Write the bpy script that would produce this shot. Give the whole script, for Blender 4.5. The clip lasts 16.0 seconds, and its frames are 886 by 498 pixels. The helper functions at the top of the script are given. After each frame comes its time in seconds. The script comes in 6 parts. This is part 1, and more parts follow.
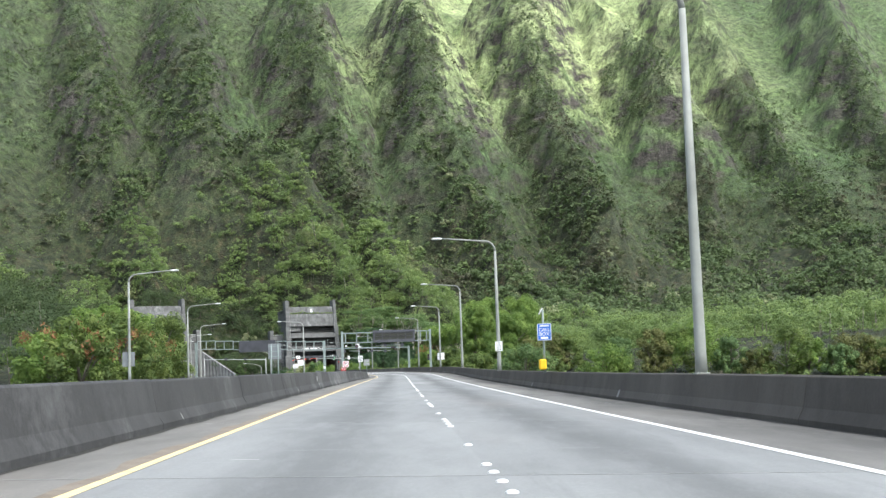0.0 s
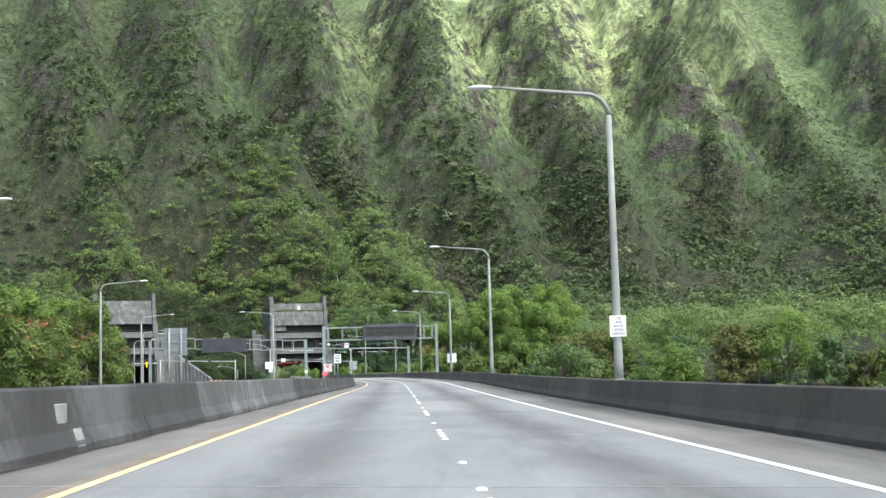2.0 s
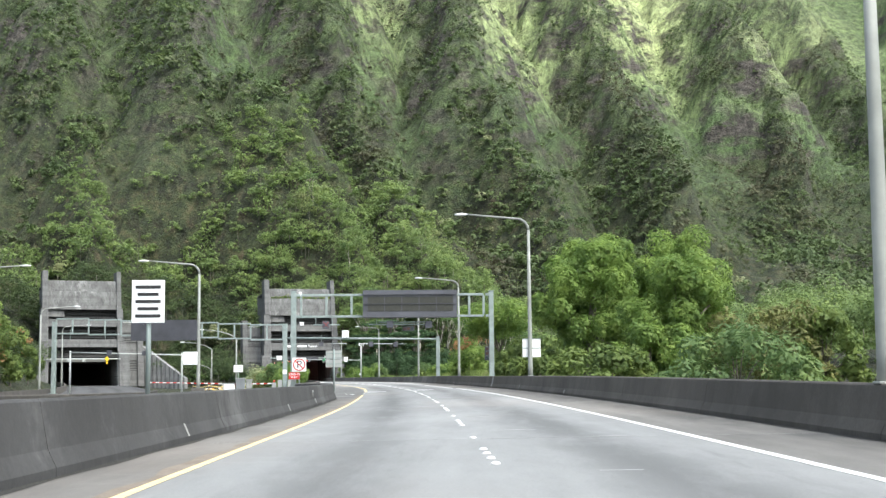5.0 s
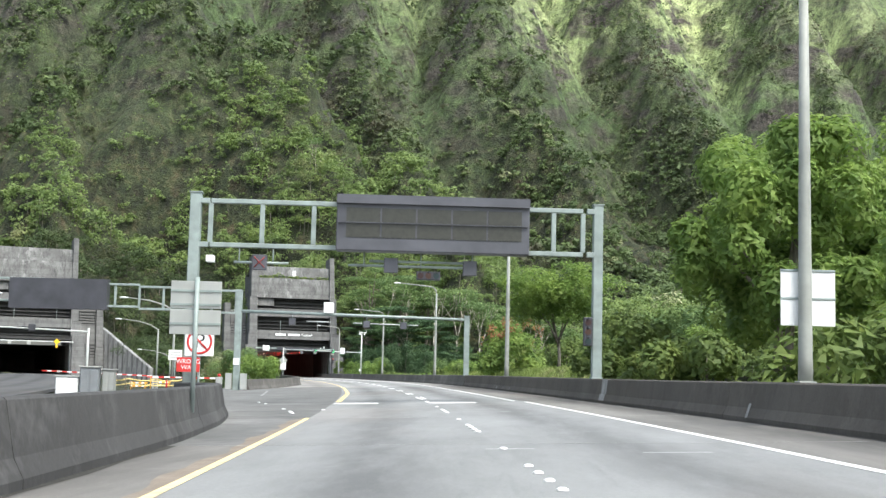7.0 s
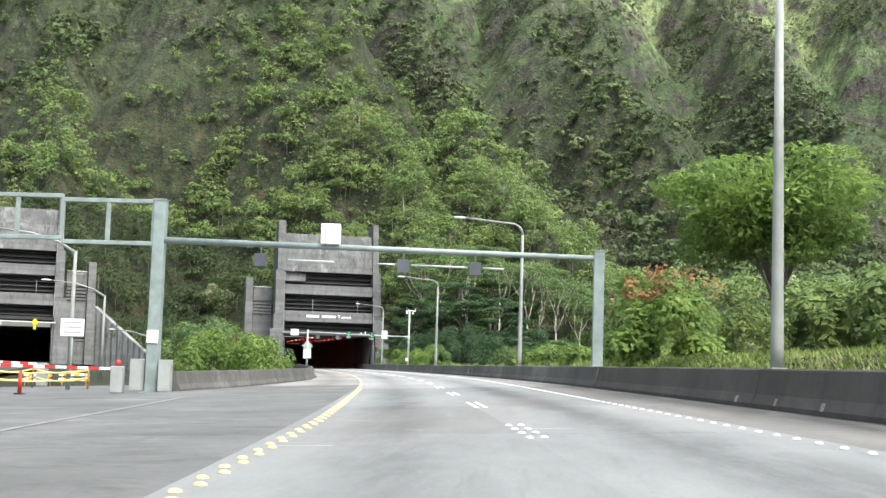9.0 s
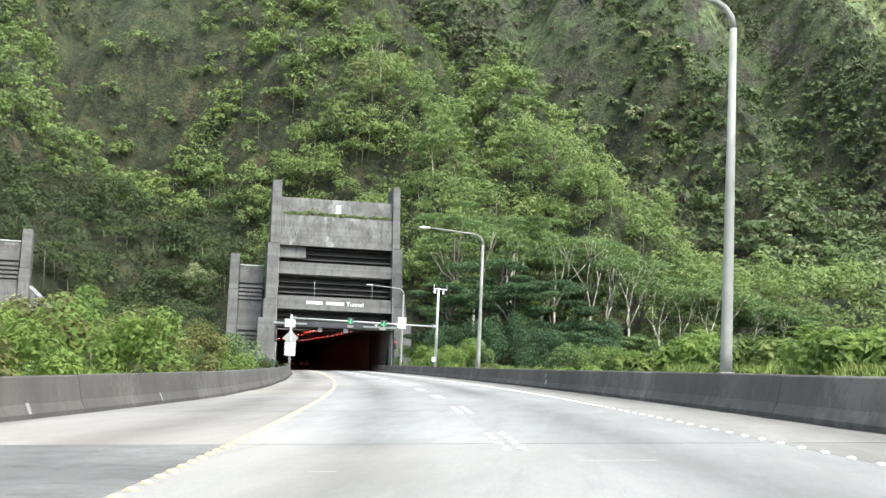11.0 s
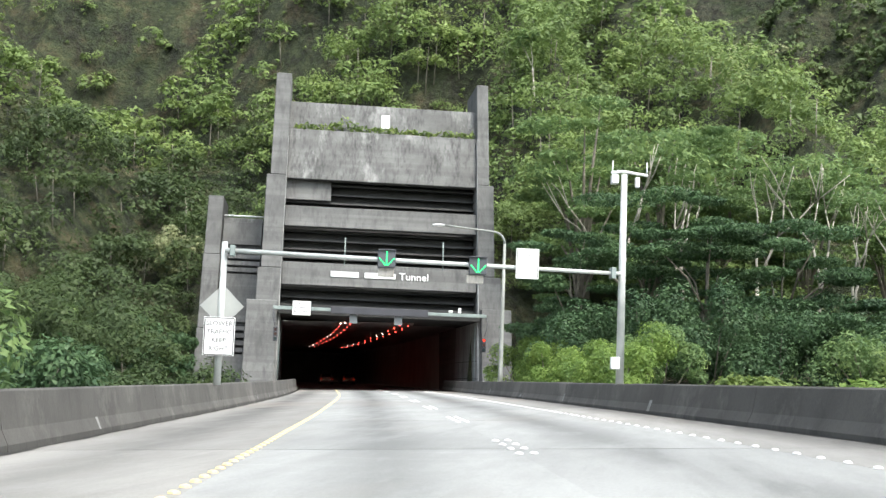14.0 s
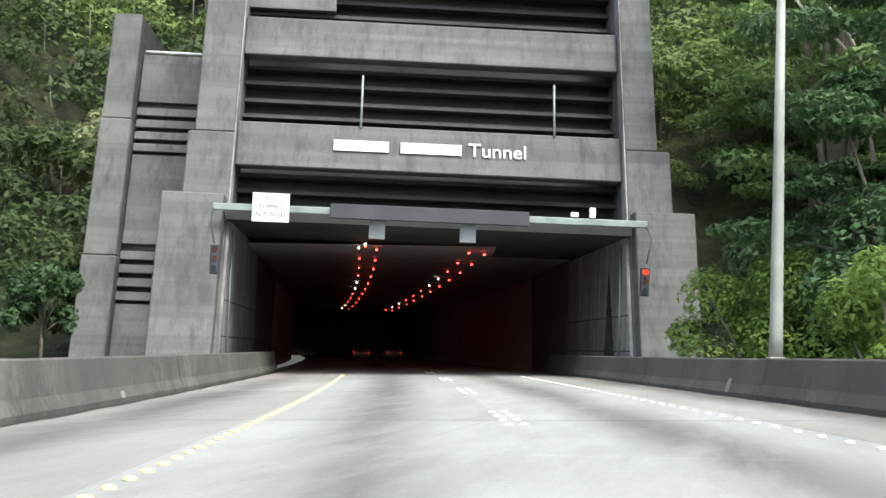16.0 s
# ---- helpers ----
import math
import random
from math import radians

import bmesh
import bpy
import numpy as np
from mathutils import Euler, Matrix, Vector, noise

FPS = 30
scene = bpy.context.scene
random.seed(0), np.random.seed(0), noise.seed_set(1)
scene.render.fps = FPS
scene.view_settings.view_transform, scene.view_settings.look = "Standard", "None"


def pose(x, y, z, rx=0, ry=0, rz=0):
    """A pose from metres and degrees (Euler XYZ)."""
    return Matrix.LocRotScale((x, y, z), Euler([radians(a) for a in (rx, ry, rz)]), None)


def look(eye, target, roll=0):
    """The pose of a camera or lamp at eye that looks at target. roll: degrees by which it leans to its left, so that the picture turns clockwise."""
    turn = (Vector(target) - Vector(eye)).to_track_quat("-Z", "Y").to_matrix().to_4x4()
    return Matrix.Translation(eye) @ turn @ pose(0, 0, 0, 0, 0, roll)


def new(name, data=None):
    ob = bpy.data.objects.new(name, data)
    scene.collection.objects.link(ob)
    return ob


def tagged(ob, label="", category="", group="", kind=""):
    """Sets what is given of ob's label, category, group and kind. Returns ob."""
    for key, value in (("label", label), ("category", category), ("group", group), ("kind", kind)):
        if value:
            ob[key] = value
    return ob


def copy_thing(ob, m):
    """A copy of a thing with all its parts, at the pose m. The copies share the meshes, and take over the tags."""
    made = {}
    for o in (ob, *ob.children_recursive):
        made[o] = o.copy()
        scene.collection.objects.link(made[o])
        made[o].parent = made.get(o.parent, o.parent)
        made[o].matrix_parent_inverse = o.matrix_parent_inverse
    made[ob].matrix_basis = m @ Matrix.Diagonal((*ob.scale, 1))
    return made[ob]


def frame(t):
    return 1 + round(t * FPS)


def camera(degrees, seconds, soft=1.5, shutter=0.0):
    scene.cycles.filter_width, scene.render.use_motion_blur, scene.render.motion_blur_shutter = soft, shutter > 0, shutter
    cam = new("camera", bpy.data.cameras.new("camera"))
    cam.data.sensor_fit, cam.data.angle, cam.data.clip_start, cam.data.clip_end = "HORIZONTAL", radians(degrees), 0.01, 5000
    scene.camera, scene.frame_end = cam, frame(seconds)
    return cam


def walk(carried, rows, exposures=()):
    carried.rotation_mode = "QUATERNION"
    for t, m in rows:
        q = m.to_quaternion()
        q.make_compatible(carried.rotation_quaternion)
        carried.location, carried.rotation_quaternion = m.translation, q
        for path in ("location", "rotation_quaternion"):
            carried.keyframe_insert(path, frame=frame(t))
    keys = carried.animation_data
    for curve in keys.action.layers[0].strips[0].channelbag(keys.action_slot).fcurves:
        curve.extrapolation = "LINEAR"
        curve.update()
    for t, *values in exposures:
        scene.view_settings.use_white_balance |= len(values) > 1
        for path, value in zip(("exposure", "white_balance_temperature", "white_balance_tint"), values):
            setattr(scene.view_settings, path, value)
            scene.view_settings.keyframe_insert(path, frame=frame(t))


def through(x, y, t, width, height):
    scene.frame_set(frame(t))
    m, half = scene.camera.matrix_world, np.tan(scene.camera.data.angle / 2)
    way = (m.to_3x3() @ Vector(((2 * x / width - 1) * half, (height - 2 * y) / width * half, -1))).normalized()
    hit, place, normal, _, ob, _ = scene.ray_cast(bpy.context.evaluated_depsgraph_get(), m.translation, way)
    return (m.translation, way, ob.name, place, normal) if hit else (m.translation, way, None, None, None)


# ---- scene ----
cam = camera(38.85, 16.0, 1.45)
PATH = [
    (0, -0.000, 0.000, 1.015, 0.200, 5.373, 1.992),
    (0.5, -0.448, 12.167, 1.003, -0.053, 5.439, 1.613),
    (1, -0.914, 24.399, 0.974, -0.181, 5.282, 1.481),
    (1.5, -1.361, 36.734, 1.019, -0.082, 5.546, 1.563),
    (2, -1.795, 49.070, 1.038, 0.109, 5.616, 1.530),
    (2.5, -2.247, 61.494, 1.034, 0.383, 5.605, 1.528),
    (3, -2.724, 74.012, 1.016, 0.510, 5.081, 1.519),
    (3.5, -3.230, 86.634, 1.024, 0.673, 5.150, 1.474),
    (4, -3.764, 99.280, 1.037, 0.775, 5.388, 1.315),
    (4.2, -3.990, 104.348, 1.078, 0.917, 5.620, 1.196),
    (6.3, -6.505, 158.051, 1.024, 1.153, 6.016, -0.789),
    (6.5, -6.800, 163.138, 1.046, 1.262, 6.101, -0.971),
    (7, -7.560, 175.830, 1.036, 1.504, 5.801, -1.372),
    (7.5, -8.370, 188.358, 1.041, 1.780, 5.601, -1.638),
    (8, -9.218, 200.797, 1.066, 2.177, 5.275, -1.582),
    (8.5, -10.093, 213.171, 1.002, 2.723, 5.295, -1.537),
    (9, -11.111, 225.555, 0.960, 3.988, 5.376, -1.826),
    (9.2, -11.512, 230.522, 0.986, 4.114, 5.758, -1.949),
    (11.3, -16.664, 283.108, 1.044, 5.751, 5.396, -2.495),
    (11.5, -17.278, 287.938, 1.059, 6.037, 5.483, -2.533),
    (12, -18.893, 299.886, 1.054, 6.459, 4.835, -2.578),
    (12.5, -20.663, 311.662, 1.065, 6.956, 6.166, -2.517),
    (13, -22.574, 323.487, 1.011, 7.374, 5.995, -2.407),
    (13.5, -24.610, 335.423, 1.003, 7.822, 5.854, -2.352),
    (14, -26.747, 347.555, 0.988, 8.543, 6.008, -2.182),
    (14.5, -28.966, 359.839, 0.994, 9.222, 6.015, -2.160),
    (15, -31.349, 372.141, 1.043, 9.865, 5.730, -2.311),
    (15.5, -33.848, 384.483, 1.023, 10.599, 4.838, -2.333),
    (16, -36.396, 396.926, 0.974, 11.247, 4.702, -2.085),
]
EXPOSURES = [(0, 0.43, 6100, 6), (3, 0.4, 6100, 6), (3.5, 0.6, 6150, 6), (7, 0.6, 6300, 6), (8, 0.45, 6350, 6), (9, 0.75, 6350, 6), (12.5, 0.82, 6350, 6), (13.5, 0.76, 6350, 6), (15, 0.78, 6350, 6), (16, 0.7, 6350, 6)]
walk(cam, [(t, pose(x, y, z, 90 + pitch, roll, yaw)) for t, x, y, z, yaw, pitch, roll in PATH], EXPOSURES)

# ---- light: a bright, thinly clouded tropical noon ----
world = bpy.data.worlds.new("sky")
scene.world = world
world.use_nodes = True
wn = world.node_tree.nodes
sky = wn.new("ShaderNodeTexSky")
sky.sky_type, sky.sun_disc = "NISHITA", False
sky.sun_elevation, sky.sun_rotation = radians(57), radians(138)
sky.dust_density, sky.air_density, sky.ozone_density = 4.0, 1.2, 1.0
grey = wn.new("ShaderNodeHueSaturation")
grey.inputs["Saturation"].default_value = 0.6
world.node_tree.links.new(sky.outputs[0], grey.inputs["Color"])
world.node_tree.links.new(grey.outputs[0], wn["Background"].inputs[0])
wn["Background"].inputs[1].default_value = 0.245
sun = new("sun", bpy.data.lights.new("sun", "SUN"))
sun.data.energy, sun.data.angle, sun.data.color = 1.95, radians(16), (1.0, 0.95, 0.88)
sun.matrix_world = look((math.sin(radians(138)) * 65, math.cos(radians(138)) * 65, 100), (0, 0, 0))


# ---- materials ----
class Mat:
    """A node material with short calls for its nodes."""

    def __init__(self, name, rough=0.7, metal=0.0):
        self.m = bpy.data.materials.new(name)
        self.m.use_nodes = True
        self.t = self.m.node_tree
        self.b = self.t.nodes["Principled BSDF"]
        self.b.inputs["Roughness"].default_value = rough
        self.b.inputs["Metallic"].default_value = metal
        self.co = self.t.nodes.new("ShaderNodeTexCoord").outputs["Object"]

    def link(self, a, b):
        self.t.links.new(a, b)

    def node(self, kind, **given):
        n = self.t.nodes.new("ShaderNode" + kind)
        for key, value in given.items():
            n.inputs[key].default_value = value
        return n

    def mapped(self, scale):
        n = self.node("Mapping", Scale=scale)
        self.link(self.co, n.inputs["Vector"])
        return n.outputs[0]

    def noise(self, scale, detail=4.0, rough=0.55, stretch=None, distort=0.0):
        n = self.node("TexNoise", Scale=scale, Detail=detail, Roughness=rough, Distortion=distort)
        self.link(self.mapped(stretch) if stretch else self.co, n.inputs["Vector"])
        return n.outputs["Fac"]

    def ramp(self, fac, stops):
        n = self.node("ValToRGB")
        r = n.color_ramp
        while len(r.elements) < len(stops):
            r.elements.new(0.5)
        for e, (p, c) in zip(r.elements, stops):
            e.position, e.color = p, (*c, 1) if len(c) == 3 else c
        self.link(fac, n.inputs[0])
        return n.outputs[0]

    def mix(self, fac, a, b, how="MIX"):
        n = self.t.nodes.new("ShaderNodeMix")
        n.data_type, n.blend_type = "RGBA", how
        for value, slot in ((fac, n.inputs[0]), (a, n.inputs[6]), (b, n.inputs[7])):
            if hasattr(value, "links"):
                self.link(value, slot)
            elif isinstance(value, (int, float)):
                slot.default_value = value
            else:
                slot.default_value = (*value, 1)
        return n.outputs[2]

    def grey(self, fac, lo, hi, a=0.0, b=1.0):
        n = self.node("MapRange", **{"From Min": lo, "From Max": hi, "To Min": a, "To Max": b})
        self.link(fac, n.inputs[0])
        return n.outputs[0]

    def colour(self, c):
        if hasattr(c, "links"):
            self.link(c, self.b.inputs["Base Color"])
        else:
            self.b.inputs["Base Color"].default_value = (*c, 1)
        return self

    def bump(self, fac, strength=0.3, distance=0.02):
        n = self.node("Bump", Strength=strength, Distance=distance)
        self.link(fac, n.inputs["Height"])
        self.link(n.outputs[0], self.b.inputs["Normal"])
        return self


def plain(name, c, rough=0.6, metal=0.0, spread=0.15, scale=3.0, bump=0.0):
    m = Mat(name, rough, metal)
    n = m.noise(scale, 6)
    m.colour(m.ramp(n, [(0.3, [v * (1 - spread) for v in c]), (0.7, [min(1, v * (1 + spread)) for v in c])]))
    if bump:
        m.bump(m.noise(scale * 12, 4), bump, 0.01)
    return m.m


def glow(name, c, strength):
    m = Mat(name)
    m.colour([v * 0.3 for v in c])
    m.b.inputs["Emission Color"].default_value = (*c, 1)
    m.b.inputs["Emission Strength"].default_value = strength
    return m.m


def concrete(name, lo, hi, streak, size=1.0, pale=0.0, vary=0.0, lifts=0.0):
    """Weathered concrete: cloudy patches, fine grain, dark runs down the face and, where cast in lifts, level bands of tone."""
    m = Mat(name, 0.85)
    base = m.ramp(m.noise(0.35 * size, 6, 0.6), [(0.3, lo), (0.7, hi)])
    grain = m.grey(m.noise(14 * size, 5, 0.7), 0.3, 0.7, 0.85, 1.12)
    runs = m.grey(m.noise(1.1 * size, 6, 0.7, (1, 1, 0.14), 0.7), 0.5, 0.7, 0.0, streak)
    if lifts:
        runs = m.grey(m.mix(0.4, m.noise(1.0 * size, 5, 0.65, (1, 1, 0.06), 0.1), m.noise(4.5 * size, 4, 0.6, (1, 1, 0.03))), 0.48, 0.64, 0.0, streak)
        band = m.grey(m.noise(0.9, 3, 0.7, (0.02, 0.02, 1)), 0.42, 0.58, 0.0, lifts)
        base = m.mix(band, base, [v * 0.62 for v in lo])
    c = m.mix(runs, base, [v * 0.35 for v in lo])
    if pale:
        # pale lime blooms and worn patches
        bloom = m.mix(0.3, m.noise(0.22 * size, 5, 0.6, (1, 1, 0.3 if lifts else 0.8), 0.4), m.noise(2.5 * size, 6, 0.75, (1, 1, 0.2 if lifts else 1)))
        c = m.mix(m.grey(bloom, 0.53, 0.62, 0, pale), c, [min(1, v * 2.6) for v in hi])
    if vary:
        tone = m.grey(m.t.nodes.new("ShaderNodeObjectInfo").outputs["Random"], 0, 1, 1 - vary, 1 + vary)
        mt = m.node("Math")
        mt.operation = "MULTIPLY"
        m.link(tone, mt.inputs[0])
        m.link(grain, mt.inputs[1])
        grain = mt.outputs[0]
    g = m.node("CombineColor")
    for k in range(3):
        m.link(grain, g.inputs[k])
    m.colour(m.mix(1.0, c, g.outputs[0], "MULTIPLY"))
    m.bump(m.noise(9 * size, 6, 0.7), 0.35, 0.02)
    return m.m


def road_material(name, lo, hi):
    """Worn concrete pavement: cloudy tone, darker wheel tracks along the lanes from the UV, fine grain, faint tining."""
    m = Mat(name, 0.82)
    uv = m.t.nodes.new("ShaderNodeTexCoord").outputs["UV"]
    sep = m.node("SeparateXYZ")
    m.link(uv, sep.inputs[0])
    # u is metres across from the lane line: oil band in the middle of each lane
    tri = m.node("Math")
    tri.operation = "PINGPONG"
    m.link(sep.outputs[0], tri.inputs[0])
    tri.inputs[1].default_value = 1.83
    band = m.grey(tri.outputs[0], 0.8, 1.7)
    wob = m.noise(0.06, 3, 0.5, (1, 0.25, 1))
    bw = m.node("Math")
    bw.operation = "MULTIPLY"
    m.link(band, bw.inputs[0])
    m.link(m.grey(wob, 0.38, 0.62, 0.5, 1.0), bw.inputs[1])
    base = m.ramp(m.noise(0.22, 6, 0.6, (1, 0.35, 1)), [(0.3, lo), (0.72, hi)])
    c = m.mix(bw.outputs[0], base, [v * 0.45 for v in lo])
    sc = m.noise(0.6, 6, 0.7, (0.3, 1.6, 1), 0.5)
    c = m.mix(m.grey(sc, 0.6, 0.74, 0, 0.2), c, [min(1, v * 1.5) for v in hi])
    sd = m.noise(2.3, 5, 0.7, (1, 0.06, 1))
    c = m.mix(m.grey(sd, 0.58, 0.72, 0, 0.35), c, [v * 0.6 for v in lo])
    # rain-worn blotches, patched slabs and rusty dust
    bl = m.mix(0.45, m.noise(0.4, 6, 0.68, (1, 0.14, 1), 0.8), m.noise(1.8, 5, 0.7, (1, 0.2, 1)))
    c = m.mix(m.grey(bl, 0.47, 0.62, 0, 0.3), c, [min(1, v * 1.25) for v in hi])
    c = m.mix(m.grey(bl, 0.48, 0.36, 0, 0.28), c, [v * 0.62 for v in lo])
    c = m.mix(m.grey(m.noise(0.13, 4, 0.6, (1, 0.3, 1)), 0.52, 0.66, 0, 0.3), c, [hi[0] * 1.06, hi[1] * 0.93, hi[2] * 0.84])
    gr = m.grey(m.noise(30, 3, 0.7), 0.3, 0.7, 0.88, 1.12)
    tone = m.grey(m.t.nodes.new("ShaderNodeObjectInfo").outputs["Random"], 0, 1, 0.9, 1.1)
    mt = m.node("Math")
    mt.operation = "MULTIPLY"
    m.link(tone, mt.inputs[0])
    m.link(gr, mt.inputs[1])
    gr = mt.outputs[0]
    g = m.node("CombineColor")
    for k in range(3):
        m.link(gr, g.inputs[k])
    m.colour(m.mix(1.0, c, g.outputs[0], "MULTIPLY"))
    m.bump(m.noise(45, 3, 0.6), 0.2, 0.006)
    return m.m


def leaf_material(name, dark, mid, light, size=0.12, dry=None, through=0.3, dry_at=0.58):
    m = Mat(name, 0.55)
    m.b.inputs["Specular IOR Level"].default_value = 0.3
    big = m.mix(0.45, m.noise(size, 4, 0.6), m.noise(size * 3.7, 2, 0.5))
    c = m.ramp(big, [(0.36, dark), (0.5, mid), (0.64, light)])
    isl = m.t.nodes.new("ShaderNodeNewGeometry").outputs["Random Per Island"]
    c = m.mix(m.grey(isl, 0, 1, 0.0, 0.32), c, light)
    if dry:
        c = m.mix(m.grey(m.noise(size * 0.35, 4, 0.65), dry_at, dry_at + 0.12, 0, 0.7), c, dry)
    m.colour(c)
    m.bump(m.noise(max(1.2, size * 9), 4, 0.7), 0.35, 0.15)
    tr = m.node("BsdfTranslucent")
    m.link(c, tr.inputs[0])
    mx = m.node("MixShader", Fac=through)
    m.link(m.b.outputs[0], mx.inputs[1])
    m.link(tr.outputs[0], mx.inputs[2])
    m.link(mx.outputs[0], m.t.nodes["Material Output"].inputs[0])
    return m.m


ROAD = road_material("pavement_concrete", (0.172, 0.175, 0.172), (0.242, 0.245, 0.242))
ROAD_NEW = road_material("pale_pavement_concrete", (0.22, 0.222, 0.214), (0.3, 0.303, 0.294))
SHOULDER_NEW = road_material("pale_shoulder_concrete", (0.195, 0.188, 0.174), (0.29, 0.282, 0.264))
SHOULDER = road_material("shoulder_concrete", (0.095, 0.09, 0.082), (0.2, 0.192, 0.176))
ASPHALT = road_material("dark_asphalt", (0.06, 0.06, 0.06), (0.1, 0.1, 0.1))
APRON = concrete("crossover_asphalt", (0.095, 0.095, 0.09), (0.18, 0.179, 0.172), 0.5, 0.8, 0.15)
BARRIER_NEW = concrete("brown_barrier_concrete", (0.0646, 0.0608, 0.0547), (0.11, 0.104, 0.0942), 0.3, 1.2, 0.3, 0.2)
BARRIER = concrete("barrier_concrete", (0.055, 0.048, 0.04), (0.098, 0.087, 0.075), 0.3, 1.2, 0.12, 0.15)
BARRIER_MED = concrete("stained_barrier_concrete", (0.034, 0.033, 0.032), (0.06, 0.059, 0.058), 0.45, 0.9, 0.45, 0.15)
BARRIER_PALE = concrete("scoured_barrier_concrete", (0.068, 0.067, 0.065), (0.125, 0.124, 0.121), 0.6, 1.6, 0.45, 0.12)
PATCH = concrete("pale_patch", (0.2, 0.2, 0.19), (0.36, 0.36, 0.345), 0.3, 6.0)
PORTAL = concrete("portal_concrete", (0.112, 0.112, 0.109), (0.168, 0.168, 0.163), 0.55, lifts=0.5)
OLD_FACE = concrete("weathered_concrete", (0.1, 0.1, 0.096), (0.19, 0.19, 0.185), 0.8, 1.3, 0.4, lifts=0.3)
# recess and soffit shade put into the concrete's colour; also used for joints
RECESS = concrete("shade_and_joint_concrete", (0.03, 0.03, 0.0295), (0.06, 0.06, 0.058), 0.5)
LINING = concrete("tunnel_lining", (0.42, 0.39, 0.375), (0.55, 0.52, 0.5), 0.3)
SIGN_DARK = plain("dull_sign_back", (0.2, 0.215, 0.225), 0.6, 0.1, 0.15, 1.0)
STEEL = plain("galvanised_steel", (0.25, 0.295, 0.28), 0.55, 0.1, 0.2, 2.0, 0.1)
PALE_METAL = plain("pale_aluminium", (0.5, 0.52, 0.5), 0.45, 0.1, 0.15, 2.0, 0.1)
SEAL = plain("joint_filler", (0.29, 0.29, 0.28), 0.8, 0.0, 0.3, 6.0)
SEAL_NEW = plain("joint_filler_pale", (0.14, 0.138, 0.13), 0.8, 0.0, 0.4, 4.0)
FOOT_DARK = concrete("barrier_foot_dark", (0.018, 0.017, 0.014), (0.045, 0.042, 0.035), 0.3, 4.0)
POLE = plain("weathered_aluminium", (0.27, 0.28, 0.255), 0.6, 0.0, 0.25, 1.2, 0.1)
BLACK = plain("sign_case_black", (0.05, 0.051, 0.06), 0.5, 0.0, 0.25, 0.8)
CASE = plain("message_sign_case", (0.075, 0.077, 0.09), 0.5, 0.0, 0.25, 0.8)
LEDS = plain("sign_display_dark", (0.036, 0.036, 0.029), 0.3, 0.0, 0.3, 6.0)
WHITE = plain("sign_white", (0.78, 0.79, 0.78), 0.5, 0.0, 0.06, 2.0)
SIGN_BACK = plain("sign_back_metal", (0.36, 0.37, 0.35), 0.5, 0.3, 0.15, 1.0)
INK = plain("sign_black_ink", (0.02, 0.02, 0.02), 0.5)
STAINED = concrete("stained_white_paint", (0.5, 0.46, 0.4), (0.66, 0.65, 0.62), 0.9, 5.0)
RED = plain("sign_red", (0.5, 0.03, 0.025), 0.5, 0.0, 0.1)
BLUE = plain("sign_blue", (0.02, 0.12, 0.5), 0.5, 0.0, 0.1)
YELLOW = plain("box_yellow", (0.8, 0.5, 0.01), 0.5, 0.0, 0.1)
ORANGE = plain("barricade_orange", (0.75, 0.38, 0.05), 0.55, 0.0, 0.1)
LINE_W = plain("white_road_paint", (0.72, 0.72, 0.7), 0.6, 0.0, 0.2, 5.0, 0.2)
LINE_Y = plain("yellow_road_paint", (0.74, 0.58, 0.3), 0.6, 0.0, 0.25, 4.0, 0.2)
RUST = concrete("rusty_dust", (0.17, 0.135, 0.1), (0.24, 0.205, 0.165), 0.3, 4.0)
BUTTON_W = plain("white_ceramic", (0.66, 0.66, 0.64), 0.3, 0.0, 0.1, 8.0)
BUTTON_Y = plain("yellow_ceramic", (0.7, 0.55, 0.27), 0.3, 0.0, 0.15, 8.0)
PALE_BARK = plain("white_bark", (0.4, 0.37, 0.31), 0.85, 0.0, 0.35, 2.0, 0.4)
SLOPE_BARK = plain("pale_slope_bark", (0.2, 0.18, 0.15), 0.85, 0.0, 0.4, 2.5, 0.4)
BARK = plain("grey_bark", (0.17, 0.15, 0.12), 0.85, 0.0, 0.4, 2.5, 0.4)
LENS_R = plain("dull_red_lens", (0.035, 0.012, 0.01), 0.4)
LENS_A = plain("dull_amber_lens", (0.06, 0.024, 0.012), 0.4)
LENS_G = plain("dull_green_lens", (0.012, 0.03, 0.03), 0.4)
FLAME = leaf_material("orange_blossom", (0.22, 0.1, 0.045), (0.3, 0.15, 0.07), (0.4, 0.22, 0.1), 0.5)
# paler than the portal: daylight on jambs and reveals put into the colour
JAMB = concrete("lit_pale_concrete", (0.2, 0.2, 0.195), (0.34, 0.34, 0.33), 0.75, 1.2, 0.25, lifts=0.25)
TAIL = glow("dim_tail_light", (1.0, 0.06, 0.02), 0.15)
LENS = plain("dark_lens", (0.02, 0.02, 0.02), 0.2)
G_ON = glow("green_arrow_light", (0.05, 1.0, 0.25), 1.5)
R_ON = glow("red_signal_light", (1.0, 0.06, 0.02), 0.6)
X_OFF = plain("dull_red_cross", (0.24, 0.03, 0.025), 0.5)
LAMP_ON = glow("sodium_lamp", (1.0, 0.075, 0.055), 5.0)
LAMP_W = glow("white_tunnel_lamp", (1.0, 0.72, 0.6), 6.0)
LUMINAIRE = plain("luminaire_white", (0.75, 0.76, 0.75), 0.4)
GRASS = leaf_material("grass", (0.112, 0.168, 0.0392), (0.19, 0.263, 0.0616), (0.314, 0.37, 0.123), 0.6, (0.336, 0.314, 0.157))
